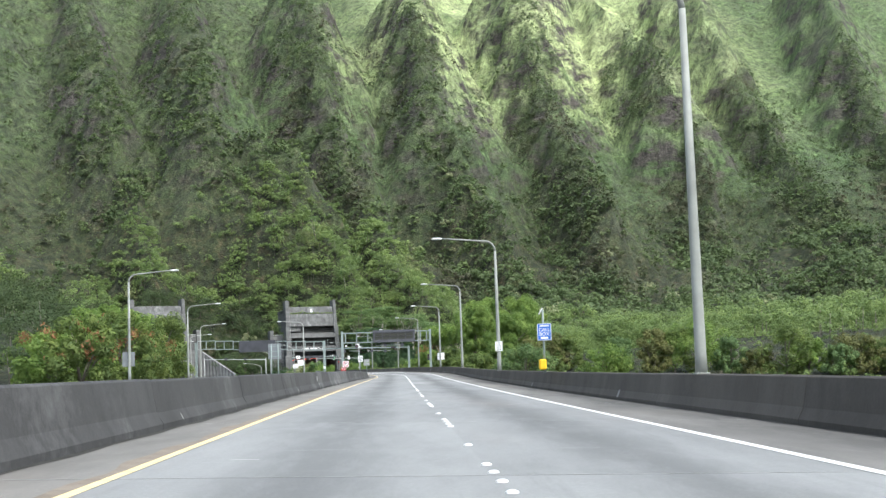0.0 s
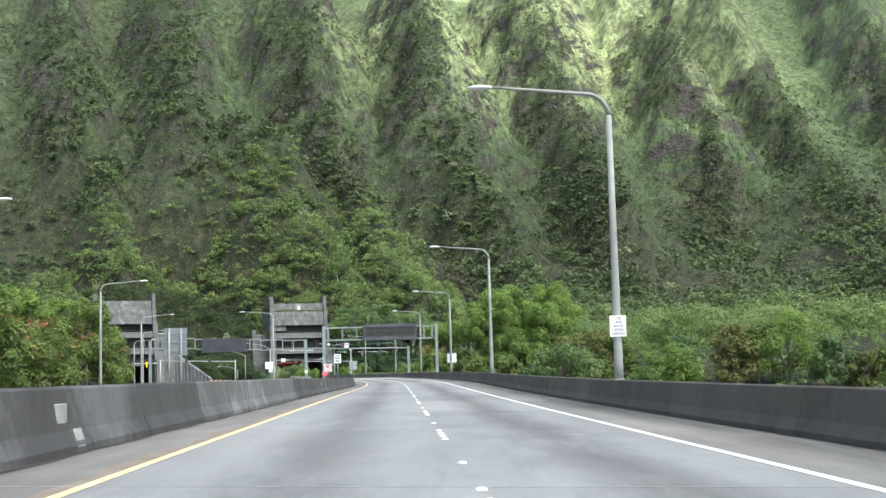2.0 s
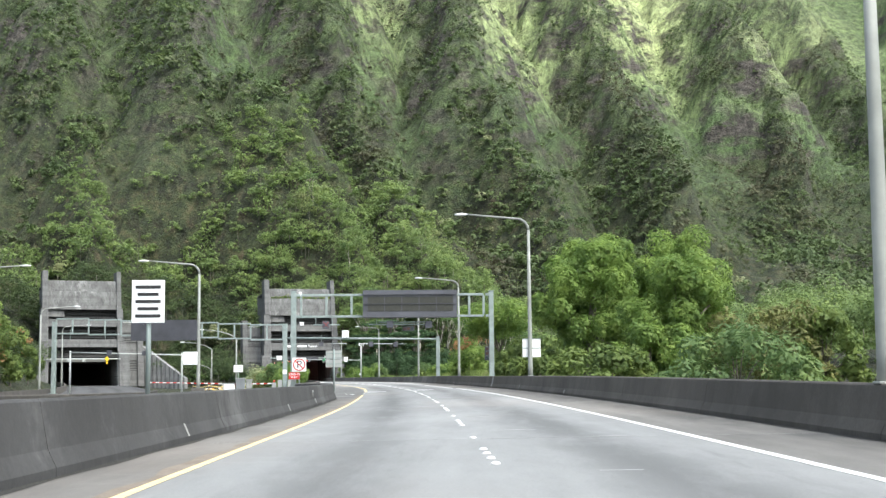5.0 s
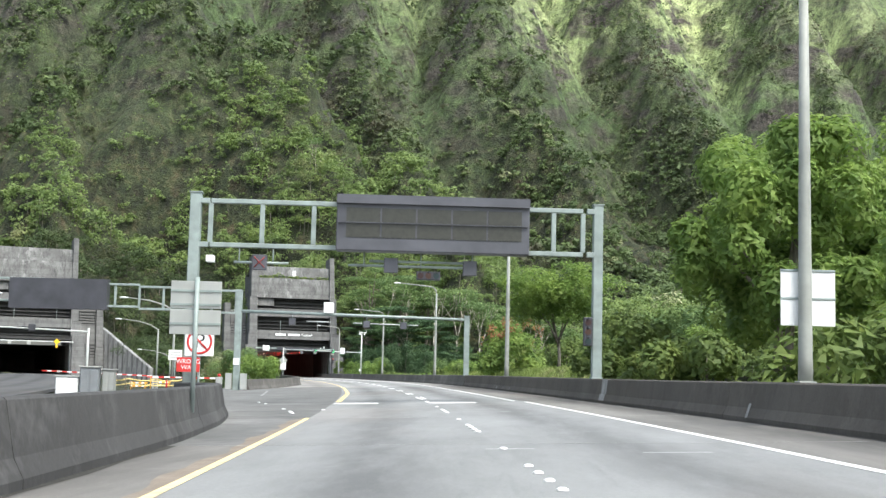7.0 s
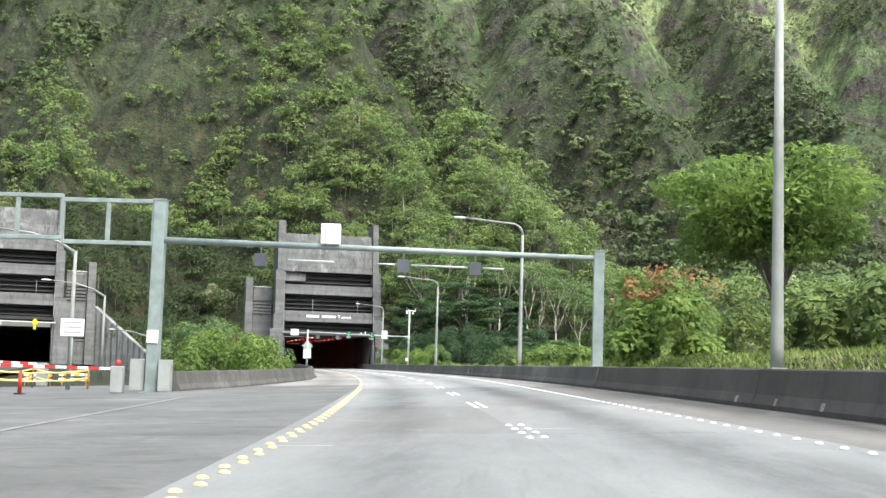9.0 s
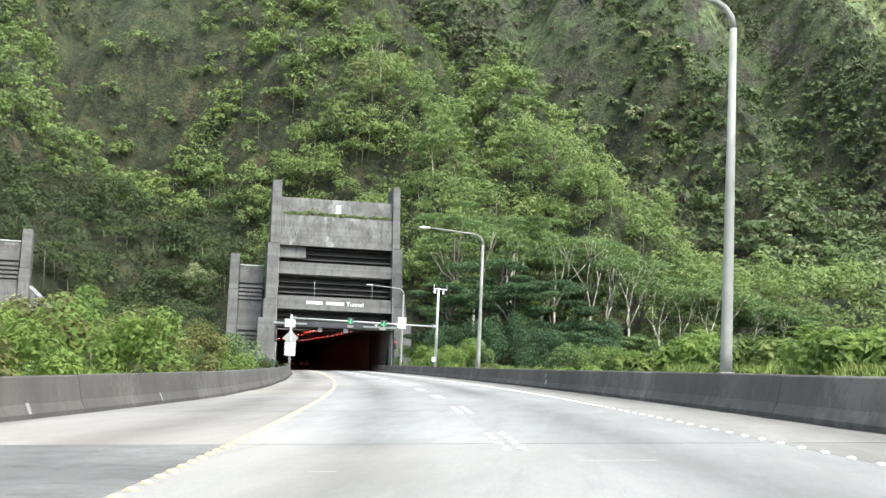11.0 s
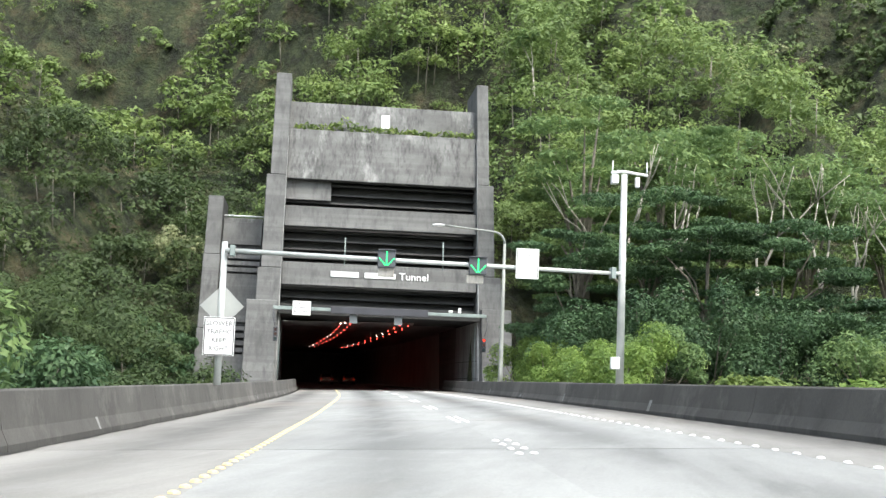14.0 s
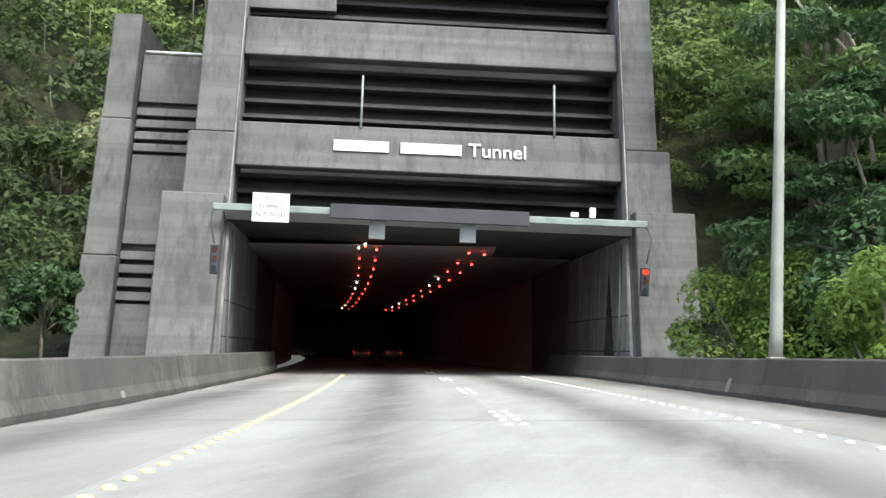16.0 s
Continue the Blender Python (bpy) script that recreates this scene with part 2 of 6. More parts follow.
FOREST = leaf_material("forest_leaves", (0.0976, 0.1464, 0.05246), (0.1464, 0.2135, 0.06588), (0.244, 0.3196, 0.0976), 0.11, (0.2416, 0.2245, 0.1171), 0.35, 0.6)
# FOREST darkened: the deep gully's shade is put into the leaf colour
WOODS = leaf_material("shade_dark_forest_leaves", (0.036, 0.0585, 0.0234), (0.0522, 0.081, 0.0279), (0.0855, 0.1188, 0.0387), 0.11, (0.099, 0.0855, 0.0468), 0.35, 0.6)
SCRUB = leaf_material("scrub_leaves", (0.055, 0.0836, 0.0352), (0.0858, 0.1254, 0.0473), (0.1375, 0.187, 0.066), 0.05, (0.1078, 0.088, 0.0638), 0.3, 0.5)
BUSH = leaf_material("bush_leaves", (0.075, 0.122, 0.04), (0.14, 0.2, 0.055), (0.235, 0.295, 0.08), 0.35, (0.21, 0.154, 0.0972), 0.45)
BRIGHT = leaf_material("broad_leaves", (0.0952, 0.168, 0.047), (0.179, 0.274, 0.0672), (0.314, 0.414, 0.106), 0.3, (0.213, 0.179, 0.0784), 0.52, 0.6)
FERN = leaf_material("feathery_leaves", (0.075, 0.135, 0.056), (0.128, 0.205, 0.076), (0.235, 0.315, 0.105), 0.2, None, 0.4)
DEEP = leaf_material("deep_green_leaves", (0.03, 0.064, 0.03), (0.055, 0.105, 0.044), (0.1, 0.168, 0.068), 0.25, None, 0.3)
OLIVE = leaf_material("olive_leaves", (0.085, 0.1, 0.035), (0.14, 0.15, 0.048), (0.22, 0.222, 0.075), 0.3, (0.2, 0.15, 0.07), 0.35)
PALE = leaf_material("blossoming_leaves", (0.15, 0.2, 0.08), (0.26, 0.29, 0.14), (0.42, 0.43, 0.26), 0.8)


def slope_material():
    """Steep hillside: grass and scrub, with bare brown rock breaking through and sunlight painted into the grass up
    high.
    """
    m = Mat("hillside", 0.9)
    big = m.noise(0.018, 5, 0.6, (1, 1, 0.6), 0.6)
    fine = m.noise(0.16, 6, 0.62, (1, 1, 0.6), 0.8)
    grass = m.ramp(fine, [(0.3, (0.05, 0.08, 0.03)), (0.5, (0.082, 0.135, 0.046)), (0.72, (0.13, 0.2, 0.072))])
    rock = m.ramp(m.noise(0.3, 6, 0.65, (0.7, 0.7, 2.0)), [(0.3, (0.04, 0.035, 0.031)), (0.55, (0.094, 0.082, 0.07)), (0.75, (0.17, 0.15, 0.128))])
    geo = m.t.nodes.new("ShaderNodeNewGeometry")
    up = m.node("SeparateXYZ")
    m.link(geo.outputs["Normal"], up.inputs[0])
    steep = m.grey(up.outputs[2], 0.62, 0.4)
    patch = m.grey(m.noise(0.05, 5, 0.65, (1, 1, 2.2)), 0.44, 0.57)
    mul = m.node("Math")
    mul.operation = "MULTIPLY"
    m.link(patch, mul.inputs[0])
    m.link(m.grey(steep, 0, 1, 0.25, 1.0), mul.inputs[1])
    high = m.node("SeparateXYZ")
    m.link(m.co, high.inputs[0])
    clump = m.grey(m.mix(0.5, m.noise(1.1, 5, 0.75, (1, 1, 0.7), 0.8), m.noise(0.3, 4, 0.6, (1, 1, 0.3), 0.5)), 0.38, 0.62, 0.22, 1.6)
    # sunlight on the high middle spurs, put into the grass colour
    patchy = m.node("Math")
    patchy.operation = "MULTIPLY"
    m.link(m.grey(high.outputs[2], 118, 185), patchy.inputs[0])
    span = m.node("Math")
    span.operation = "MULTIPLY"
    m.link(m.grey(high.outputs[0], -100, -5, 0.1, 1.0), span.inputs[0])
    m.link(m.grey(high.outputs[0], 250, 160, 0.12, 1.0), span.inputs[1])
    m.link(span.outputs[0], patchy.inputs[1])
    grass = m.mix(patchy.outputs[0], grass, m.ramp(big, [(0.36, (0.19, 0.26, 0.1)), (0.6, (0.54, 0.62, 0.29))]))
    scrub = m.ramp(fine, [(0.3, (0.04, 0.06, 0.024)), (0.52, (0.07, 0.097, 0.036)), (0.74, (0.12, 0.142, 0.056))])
    wood = m.t.nodes.new("ShaderNodeAttribute")
    wood.attribute_name = "woods"
    grass = m.mix(wood.outputs["Fac"], grass, scrub)
    # the grass blends towards the darker scrub colour on the western flanks
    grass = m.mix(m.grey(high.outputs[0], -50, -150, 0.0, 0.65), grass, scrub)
    c = m.mix(mul.outputs[0], grass, rock)
    g = m.node("CombineColor")
    for k in range(3):
        m.link(clump, g.inputs[k])
    c = m.mix(1.0, c, g.outputs[0], "MULTIPLY")
    # leaf litter and dark undergrowth on the wooded foot of the slope
    litter = m.ramp(m.noise(0.25, 6, 0.7), [(0.35, (0.02, 0.03, 0.012)), (0.5, (0.046, 0.058, 0.022)), (0.6, (0.072, 0.07, 0.032)), (0.7, (0.088, 0.066, 0.036))])
    litter = m.mix(1.0, litter, g.outputs[0], "MULTIPLY")
    m.colour(m.mix(m.grey(high.outputs[2], 50, 125, 1.0, 0.0), c, litter))
    m.bump(m.noise(0.55, 7, 0.72), 1.0, 2.4)
    return m.m


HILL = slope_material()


# ---- tools ----
def smooth(knots, y):
    """A smooth curve through (y, value) knots."""
    ks = np.array([k for k, _ in knots], float)
    vs = np.array([v for _, v in knots], float)
    slope = np.gradient(vs, ks)
    i = int(np.clip(np.searchsorted(ks, y) - 1, 0, len(ks) - 2))
    w = ks[i + 1] - ks[i]
    u = float(np.clip((y - ks[i]) / w, 0, 1))
    a, b = vs[i], vs[i + 1]
    return ((2 * u**3 - 3 * u**2 + 1) * a + (u**3 - 2 * u**2 + u) * w * slope[i] + (3 * u**2 - 2 * u**3) * b + (u**3 - u**2) * w * slope[i + 1])


# the line between the two lanes, and the road's cross fall in degrees (right side down)
LANE = [(-120, 4.8), (-60, 2.9), (0, 0.89), (45, -0.9), (87, -2.5), (130, -4.15), (176, -6.1), (225.5, -9.5), (268, -13.75), (312, -19.1), (360, -27.3), (397, -35.1), (443, -45.7), (500, -61.5), (560, -80.5), (620, -102)]
FALL = [(-120, 1.5), (0, 1.6), (90, 1.5), (106, 1.2), (158, -0.8), (190, -1.55), (225, -1.8), (284, -2.5), (315, -2.5), (360, -2.2), (400, -2.1), (443, -1.5), (500, -1), (620, -1)]
# the lane line of the opposite carriageway
LANE_L = [(-120, -14), (0, -16.8), (100, -20.5), (200, -32.0), (280, -50.0), (350, -70.0), (405, -89.0), (470, -115.0), (540, -146)]


def heading(y, line=LANE):
    return math.atan2(-(smooth(line, y + 1) - smooth(line, y - 1)), 2.0)


def spot(y, off=0.0, h=0.0, line=LANE):
    """A place on the road: y along, off metres to the right of the lane line, h above the surface."""
    a = heading(y, line)
    z = -(off + 1.2) * math.tan(radians(smooth(FALL, y))) if line is LANE else float(np.interp(y, [150, 215, 300, 380], [-0.15, -0.7, -0.85, -0.3]))
    return Vector((smooth(line, y) + off * math.cos(a), y + off * math.sin(a), z + h))


def stand(y, off=0.0, h=0.0, line=LANE, turn=0.0):
    p = spot(y, off, h, line)
    return pose(p.x, p.y, p.z, 0, 0, math.degrees(heading(y, line)) + turn)


def part(name, bm, material, parent=None, label="", bevel=0.0):
    """One mesh object from a bmesh, a child of parent."""
    if bevel:
        bmesh.ops.bevel(bm, geom=list(bm.edges), offset=bevel, segments=1, affect="EDGES", clamp_overlap=True)
    me = bpy.data.meshes.new(name)
    bm.normal_update()
    bm.to_mesh(me)
    bm.free()
    me.materials.append(material)
    ob = new(name, me)
    ob.parent = parent
    if label:
        tagged(ob, label)
    return ob


def thing(name, m, label, category, group="", kind=""):
    ob = new(name)
    ob.matrix_world = m
    return tagged(ob, label, category, group, kind)


def cube(x0, y0, z0, x1, y1, z1, bm=None):
    bm = bm or bmesh.new()
    m = Matrix.Translation(((x0 + x1) / 2, (y0 + y1) / 2, (z0 + z1) / 2)) @ Matrix.Diagonal((x1 - x0, y1 - y0, z1 - z0, 1))
    bmesh.ops.create_cube(bm, size=1, matrix=m)
    return bm


def block(bm, pts):
    """A six-sided block from 8 corners: four below, four above, both counted the same way round."""
    v = [bm.verts.new(p) for p in pts]
    for f in ((3, 2, 1, 0), (4, 5, 6, 7), (0, 1, 5, 4), (1, 2, 6, 5), (2, 3, 7, 6), (3, 0, 4, 7)):
        bm.faces.new([v[i] for i in f])
    return bm


def tube(pts, radii, seg=10, bm=None):
    """A round tube through points, closed at its ends."""
    bm = bm or bmesh.new()
    pts = [Vector(p) for p in pts]
    radii = radii if isinstance(radii, (list, tuple)) else [radii] * len(pts)
    rings, side = [], None
    for i, p in enumerate(pts):
        way = (pts[min(i + 1, len(pts) - 1)] - pts[max(i - 1, 0)]).normalized()
        side = side or (way.orthogonal())
        side = (side - way * side.dot(way)).normalized()
        up = way.cross(side)
        rings.append([bm.verts.new(p + radii[i] * (math.cos(a) * side + math.sin(a) * up)) for a in (2 * math.pi * k / seg for k in range(seg))])
    for a, b in zip(rings, rings[1:]):
        for k in range(seg):
            bm.faces.new((a[k], a[(k + 1) % seg], b[(k + 1) % seg], b[k]))
    bm.faces.new(rings[0][::-1])
    bm.faces.new(rings[-1])
    for f in bm.faces:
        f.smooth = len(f.verts) == 4
    return bm


def sheet(name, verts, faces, material, parent=None, uv=None, smooth_faces=False):
    me = bpy.data.meshes.new(name)
    me.from_pydata([tuple(v) for v in verts], [], faces)
    if uv is not None:
        layer = me.uv_layers.new(name="uv")
        ids = np.zeros(len(me.loops), int)
        me.loops.foreach_get("vertex_index", ids)
        layer.data.foreach_set("uv", np.asarray(uv, float)[ids].ravel())
    me.materials.append(material)
    if smooth_faces:
        me.polygons.foreach_set("use_smooth", [True] * len(me.polygons))
    ob = new(name, me)
    ob.parent = parent
    return ob


def letters(text, size, material, parent, m, name="lettering", depth=0.01):
    cu = bpy.data.curves.new(name, "FONT")
    cu.body, cu.size, cu.extrude, cu.align_x, cu.align_y = text, size, depth, "CENTER", "CENTER"
    cu.resolution_u = 3
    tmp = bpy.data.objects.new(name, cu)
    me = bpy.data.meshes.new_from_object(tmp)
    bpy.data.objects.remove(tmp)
    me.materials.clear()
    me.materials.append(material)
    ob = new(name, me)
    ob.parent = parent
    ob.matrix_local = m
    return ob


def quads(name, c, n, size, material, rng, parent=None, long=1.6, jitter=0.8, cores=None):
    """Many small pointed leaf faces: centres c, facing about n, of the given sizes; cores (x, y, z, r) get larger sprays that fill the insides of the leaf masses."""
    if cores is not None and len(cores):
        K = np.repeat(np.asarray(cores, float), 12, 0)
        c = np.r_[c, K[:, :3] + rng.normal(0, 0.4, (len(K), 3)) * K[:, 3:4] * np.array([1, 1, K[0, 4] if K.shape[1] > 4 else 1])]
        n = np.r_[n, rng.normal(0, 0.5, (len(K), 3)) + np.array([0, -0.4, 0.6])]
        size = np.r_[size, K[:, 3] * 0.18]
    N = len(c)
    n = n + rng.normal(0, jitter, (N, 3))
    n /= np.linalg.norm(n, axis=1)[:, None] + 1e-9
    t = np.cross(n, rng.normal(0, 1, (N, 3)))
    t /= np.linalg.norm(t, axis=1)[:, None] + 1e-9
    b = np.cross(n, t)
    s = np.asarray(size)[:, None] * np.ones((N, 1))
    v = np.stack([c - t * s * long * 0.42 + b * s * 0.52, c + t * s * long * 0.62, c - t * s * long * 0.42 - b * s * 0.52], 1).reshape(-1, 3)
    idx = np.arange(3 * N, dtype=np.int32)
    starts = np.arange(0, 3 * N, 3, dtype=np.int32)
    me = bpy.data.meshes.new(name)
    me.vertices.add(len(v))
    me.vertices.foreach_set("co", v.ravel())
    me.loops.add(len(idx))
    me.loops.foreach_set("vertex_index", idx)
    me.polygons.add(len(starts))
    me.polygons.foreach_set("loop_start", starts)
    me.update(calc_edges=True)
    me.materials.append(material)
    ob = new(name, me)
    ob.parent = parent
    return ob


def shells(rng, lobes, per, flat=1.0, top=0.25):
    """Leaf places on the outside of lobes (x, y, z, r), thicker above, and the way each faces."""
    L = np.asarray(lobes, float)
    k = np.repeat(np.arange(len(L)), per)
    d = rng.normal(0, 1, (len(k), 3))
    d[:, 2] += top
    d /= np.linalg.norm(d, axis=1)[:, None]
    r = L[k, 3] * rng.uniform(0.72, 1.1, len(k))
    c = L[k, :3] + d * r[:, None] * np.array([1, 1, flat])
    return c, d + np.array([0, 0, 0.5])


def insides(lobes, share=0.78, flat=1.0):
    """The dense inner balls of leaf masses (x, y, z, r)."""
    return [(x, y, z, r * share, flat) for x, y, z, r in lobes]


# ---- the ground and the mountain: one sheet ----
FOOT = [(-700, 60), (-400, 200), (-240, 300), (-150, 392), (-112, 412), (-99, 419), (-90, 440), (-84, 462), (-72, 460), (-60, 449), (-46, 446), (-25, 456), (0, 464), (60, 492), (130, 515), (200, 540), (300, 560), (700, 560)]
RISE = [(-3000, -1.2), (-40, -1.2), (0, 0.3), (8, 6), (16, 11), (50, 21), (100, 34), (150, 54), (200, 82), (280, 130), (330, 165), (500, 290), (700, 440), (1500, 560)]
CUT = [(-3000, -1.2), (-40, -1.2), (0, 0.3), (8, 10), (16, 20), (50, 50), (100, 86), (300, 300)]
# the crests of the spurs, from high on the wall down to the valley: x, y, z
SPURS = [
    [(-330, 760, 260), (-262, 600, 150), (-215, 520, 90), (-170, 450, 40)],
    [(-215, 730, 235), (-184, 650, 181), (-150, 573, 128), (-137, 540, 84), (-110, 480, 37), (-98, 446, 16)],
    [(-150, 720, 222), (-128, 640, 180), (-107, 567, 130), (-70, 548, 106), (-51, 515, 58), (-38, 490, 39), (-33, 472, 22)],
    [(-80, 760, 234), (-72, 720, 210), (-61, 664, 153), (-41, 591, 85), (-26, 527, 57), (-17, 505, 41), (-9, 488, 27)],
    [(-14, 790, 236), (-10, 740, 208), (-4, 667, 150), (18, 617, 86), (29, 572, 55), (33, 545, 31), (36, 525, 18)],
    [(64, 800, 215), (66, 745, 160), (75, 690, 115), (81, 640, 84), (75, 590, 50), (72, 560, 26)],
    [(130, 870, 240), (146, 796, 192), (153, 755, 132), (149, 690, 72), (146, 640, 44)],
    [(205, 900, 240), (210, 823, 172), (214, 760, 120), (218, 690, 70), (210, 620, 34)],
    [(290, 900, 255), (283, 850, 216), (278, 800, 160), (290, 720, 95), (285, 640, 40)],
]
PORTAL_AT, PORTAL_TURN = (-46.35, 443.9), 15.0
PORTAL_L_AT, PORTAL_L_TURN = (-94.25, 417.3), 22.0


def wavy(x, y, scale, seed):
    """Cheap smooth noise for arrays, about -1 to 1."""
    r = np.random.RandomState(seed)
    out = 0
    for k in range(6):
        a, p, q = r.uniform(0, 6.28, 3)
        w = r.uniform(0.6, 1.7) / scale
        out = out + np.sin((x * math.cos(a) + y * math.sin(a)) * w * 6.28 + p + 1.3 * np.sin(w * 3.1 * (x * math.sin(a) - y * math.cos(a)) + q))
    return out / 3.2


def crests(x, y):
    """The height of the spurs over each place, and how many metres it lies to the right of the crest that it belongs to."""
    top, side = np.full(x.shape, -99.0), np.zeros(x.shape)
    wob_x, wob_y = 4.5 * wavy(x, y, 34, 6) + 1.6 * wavy(x, y, 11, 16), 4.5 * wavy(x, y, 38, 7)
    for line in SPURS:
        (ax, ay, az), (bx, by, bz) = line[:2]
        line = [(ax + 2 * (ax - bx), ay + 2 * (ay - by), az + 2 * (az - bz))] + line
        for (ax, ay, az), (bx, by, bz) in zip(line, line[1:]):
            lx, ly = bx - ax, by - ay
            n = math.hypot(lx, ly)
            px, py = x + wob_x - ax, y + wob_y - ay
            u = np.clip((px * lx + py * ly) / n**2, 0, 1)
            gap = np.hypot(px - u * lx, py - u * ly)
            h = az + u * (bz - az) - 1.75 * (np.sqrt(gap**2 + 5) - 2.2)
            hit = h > top
            top = np.where(hit, h, top)
            side = np.where(hit, np.where(px * ly - py * lx < 0, 1, -1) * gap, side)
    return top, side


def spur_side(x, y):
    """Where a place lies across its spur: 0 on the crest, 1 some 30 m to its right, -1 to its left."""
    return crests(x, y)[1] / 30


def woods(x, y):
    """How wooded a place is: full along the crests and their left flanks and on the low slopes, bare in the grassy gullies higher up."""
    side = spur_side(x, y)
    d = y - np.interp(x, [k for k, _ in FOOT], [v for _, v in FOOT])
    full = np.clip((0.34 - side) / 0.16, 0, 1) * np.clip((side + 0.95) / 0.2, 0, 1)
    low = np.clip((110 - d) / 50, 0, 1)
    ragged = 0.35 * wavy(x, y * 0.6, 26, 8) + 0.25 * wavy(x, y, 9, 18)
    return np.clip(np.maximum(full, low) * np.clip((380 - d) / 110, 0.35, 1) + ragged * (1 - low), 0, 1)


def land(x, y):
    x, y = np.asarray(x, float), np.asarray(y, float)
    d = y - np.interp(x, [k for k, _ in FOOT], [v for _, v in FOOT])
    z = np.interp(d, [k for k, _ in RISE], [v for _, v in RISE])
    grow = np.clip((d - 6) / 50, 0, 1)
    z = z + grow * (5 * wavy(x, y, 80, 3) + 24 * np.clip((x - 165) / 55, 0, 1))
    top = crests(x, y)[0]
    z = np.where(d > 0, np.logaddexp(z / 2.0, top / 2.0) * 2.0, z)
    # gullies and knobs on the flanks
    z = z + grow * (2.0 * wavy(x + 0.3 * y, y * 0.4, 20, 1) + 1.1 * wavy(x, y * 0.5, 9, 2))
    z = z + np.clip(d / 30, 0, 1) * 0.6 * wavy(x, y, 5, 4)
    # the slope is cut back beside and above the portals
    for (px, py), turn, wing in ((PORTAL_AT, PORTAL_TURN, -1), (PORTAL_L_AT, PORTAL_L_TURN, 1)):
        t = radians(turn)
        u, v = (x - px) * math.cos(t) + (y - py) * math.sin(t), -(x - px) * math.sin(t) + (y - py) * math.cos(t)
        c = np.where(np.abs(u) < 9.5, v - 1, 999.0)
        c = np.where((u * wing >= 9.5) & (u * wing < 16), v - 9, c)
        c = np.where((u * wing >= 16) & (u * wing < 26), v - 9 + (u * wing - 16) * 1.5, c)
        z = np.minimum(z, np.interp(c, [k for k, _ in CUT], [v for _, v in CUT]) + np.where(c > 300, 999, 0))
    # the rock over the two tunnels
    for line, y0 in ((LANE, 450), (LANE_L, 423)):
        off = np.abs(x - np.interp(y, [k for k, _ in line], [v for _, v in line]))
        z = np.where((off < 11) & (y > y0), np.maximum(z, 8.5), z)
    # banks beside the two roads
    edge = np.interp(y, [k for k, _ in LANE], [v for _, v in LANE])
    right = x - edge
    z = z + np.where(d < 40, np.clip((right - 7.0) / np.interp(y, [210, 232, 330, 360], [14, 4, 4, 12]), 0, 1) * np.interp(y, [-120, 150, 210, 230, 260, 320, 420], [0.2, 0.2, 0.8, 2.6, 2.9, 2.6, 2.4]), 0)
    z = z - np.where(d < 0, 5 * np.clip((right - 7) / 8, 0, 1) * np.clip((222 - y) / 45, 0, 1), 0)
    z = z + np.where(d < 40, np.clip((right - 22) * 0.06, 0, 4) * np.clip((y - 190) / 60, 0, 1) * np.clip((350 - y) / 40, 0, 1), 0)
    edge_l = np.interp(y, [k for k, _ in LANE_L], [v for _, v in LANE_L])
    left = edge_l - 9 - x
    z = z + np.where(d < 40, np.clip(left * 0.42, 0, 24) * np.clip((y - 110) / 80, 0, 1), 0)
    return z


def terrain():
    xs = np.unique(np.r_[np.linspace(-3000, -420, 16), np.linspace(-420, -230, 40), np.arange(-230, 270, 3.8), np.linspace(270, 450, 40), np.linspace(450, 3000, 16)])
    ys = np.unique(np.r_[np.linspace(-2500, -100, 14), np.linspace(-100, 380, 70), np.arange(380, 860, 3.8), np.linspace(860, 1500, 50), np.linspace(1500, 3000, 6)])
    X, Y = np.meshgrid(xs, ys)
    Z = land(X, Y)
    road = np.interp(ys, [k for k, _ in LANE], [v for _, v in LANE])[:, None]
    near = np.abs(X - road) < 7.0
    Z = np.where(near & (Y < 443), np.minimum(Z, -1.2), Z)
    ids = np.arange(X.size).reshape(X.shape)
    f = np.stack([ids[:-1, :-1], ids[:-1, 1:], ids[1:, 1:], ids[1:, :-1]], -1)
    cx, cy = (X[:-1, :-1] + X[1:, 1:]) / 2, (Y[:-1, :-1] + Y[1:, 1:]) / 2
    keep = np.ones(cx.shape, bool)
    for (px, py), turn in ((PORTAL_AT, PORTAL_TURN), (PORTAL_L_AT, PORTAL_L_TURN)):
        a = radians(turn)
        u = (cx - px) * math.cos(a) + (cy - py) * math.sin(a)
        v = -(cx - px) * math.sin(a) + (cy - py) * math.cos(a)
        keep &= ~((np.abs(u) < 9.6) & (v > -4) & (v < 13))
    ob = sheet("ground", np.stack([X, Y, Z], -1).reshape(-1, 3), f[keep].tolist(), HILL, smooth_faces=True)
    cover = ob.data.attributes.new("woods", "FLOAT", "POINT")
    cover.data.foreach_set("value", woods(X, Y).ravel())
    tagged(ob, "steep green fluted mountainside rising from a grassy valley floor", "hillside", kind="structure")


terrain()


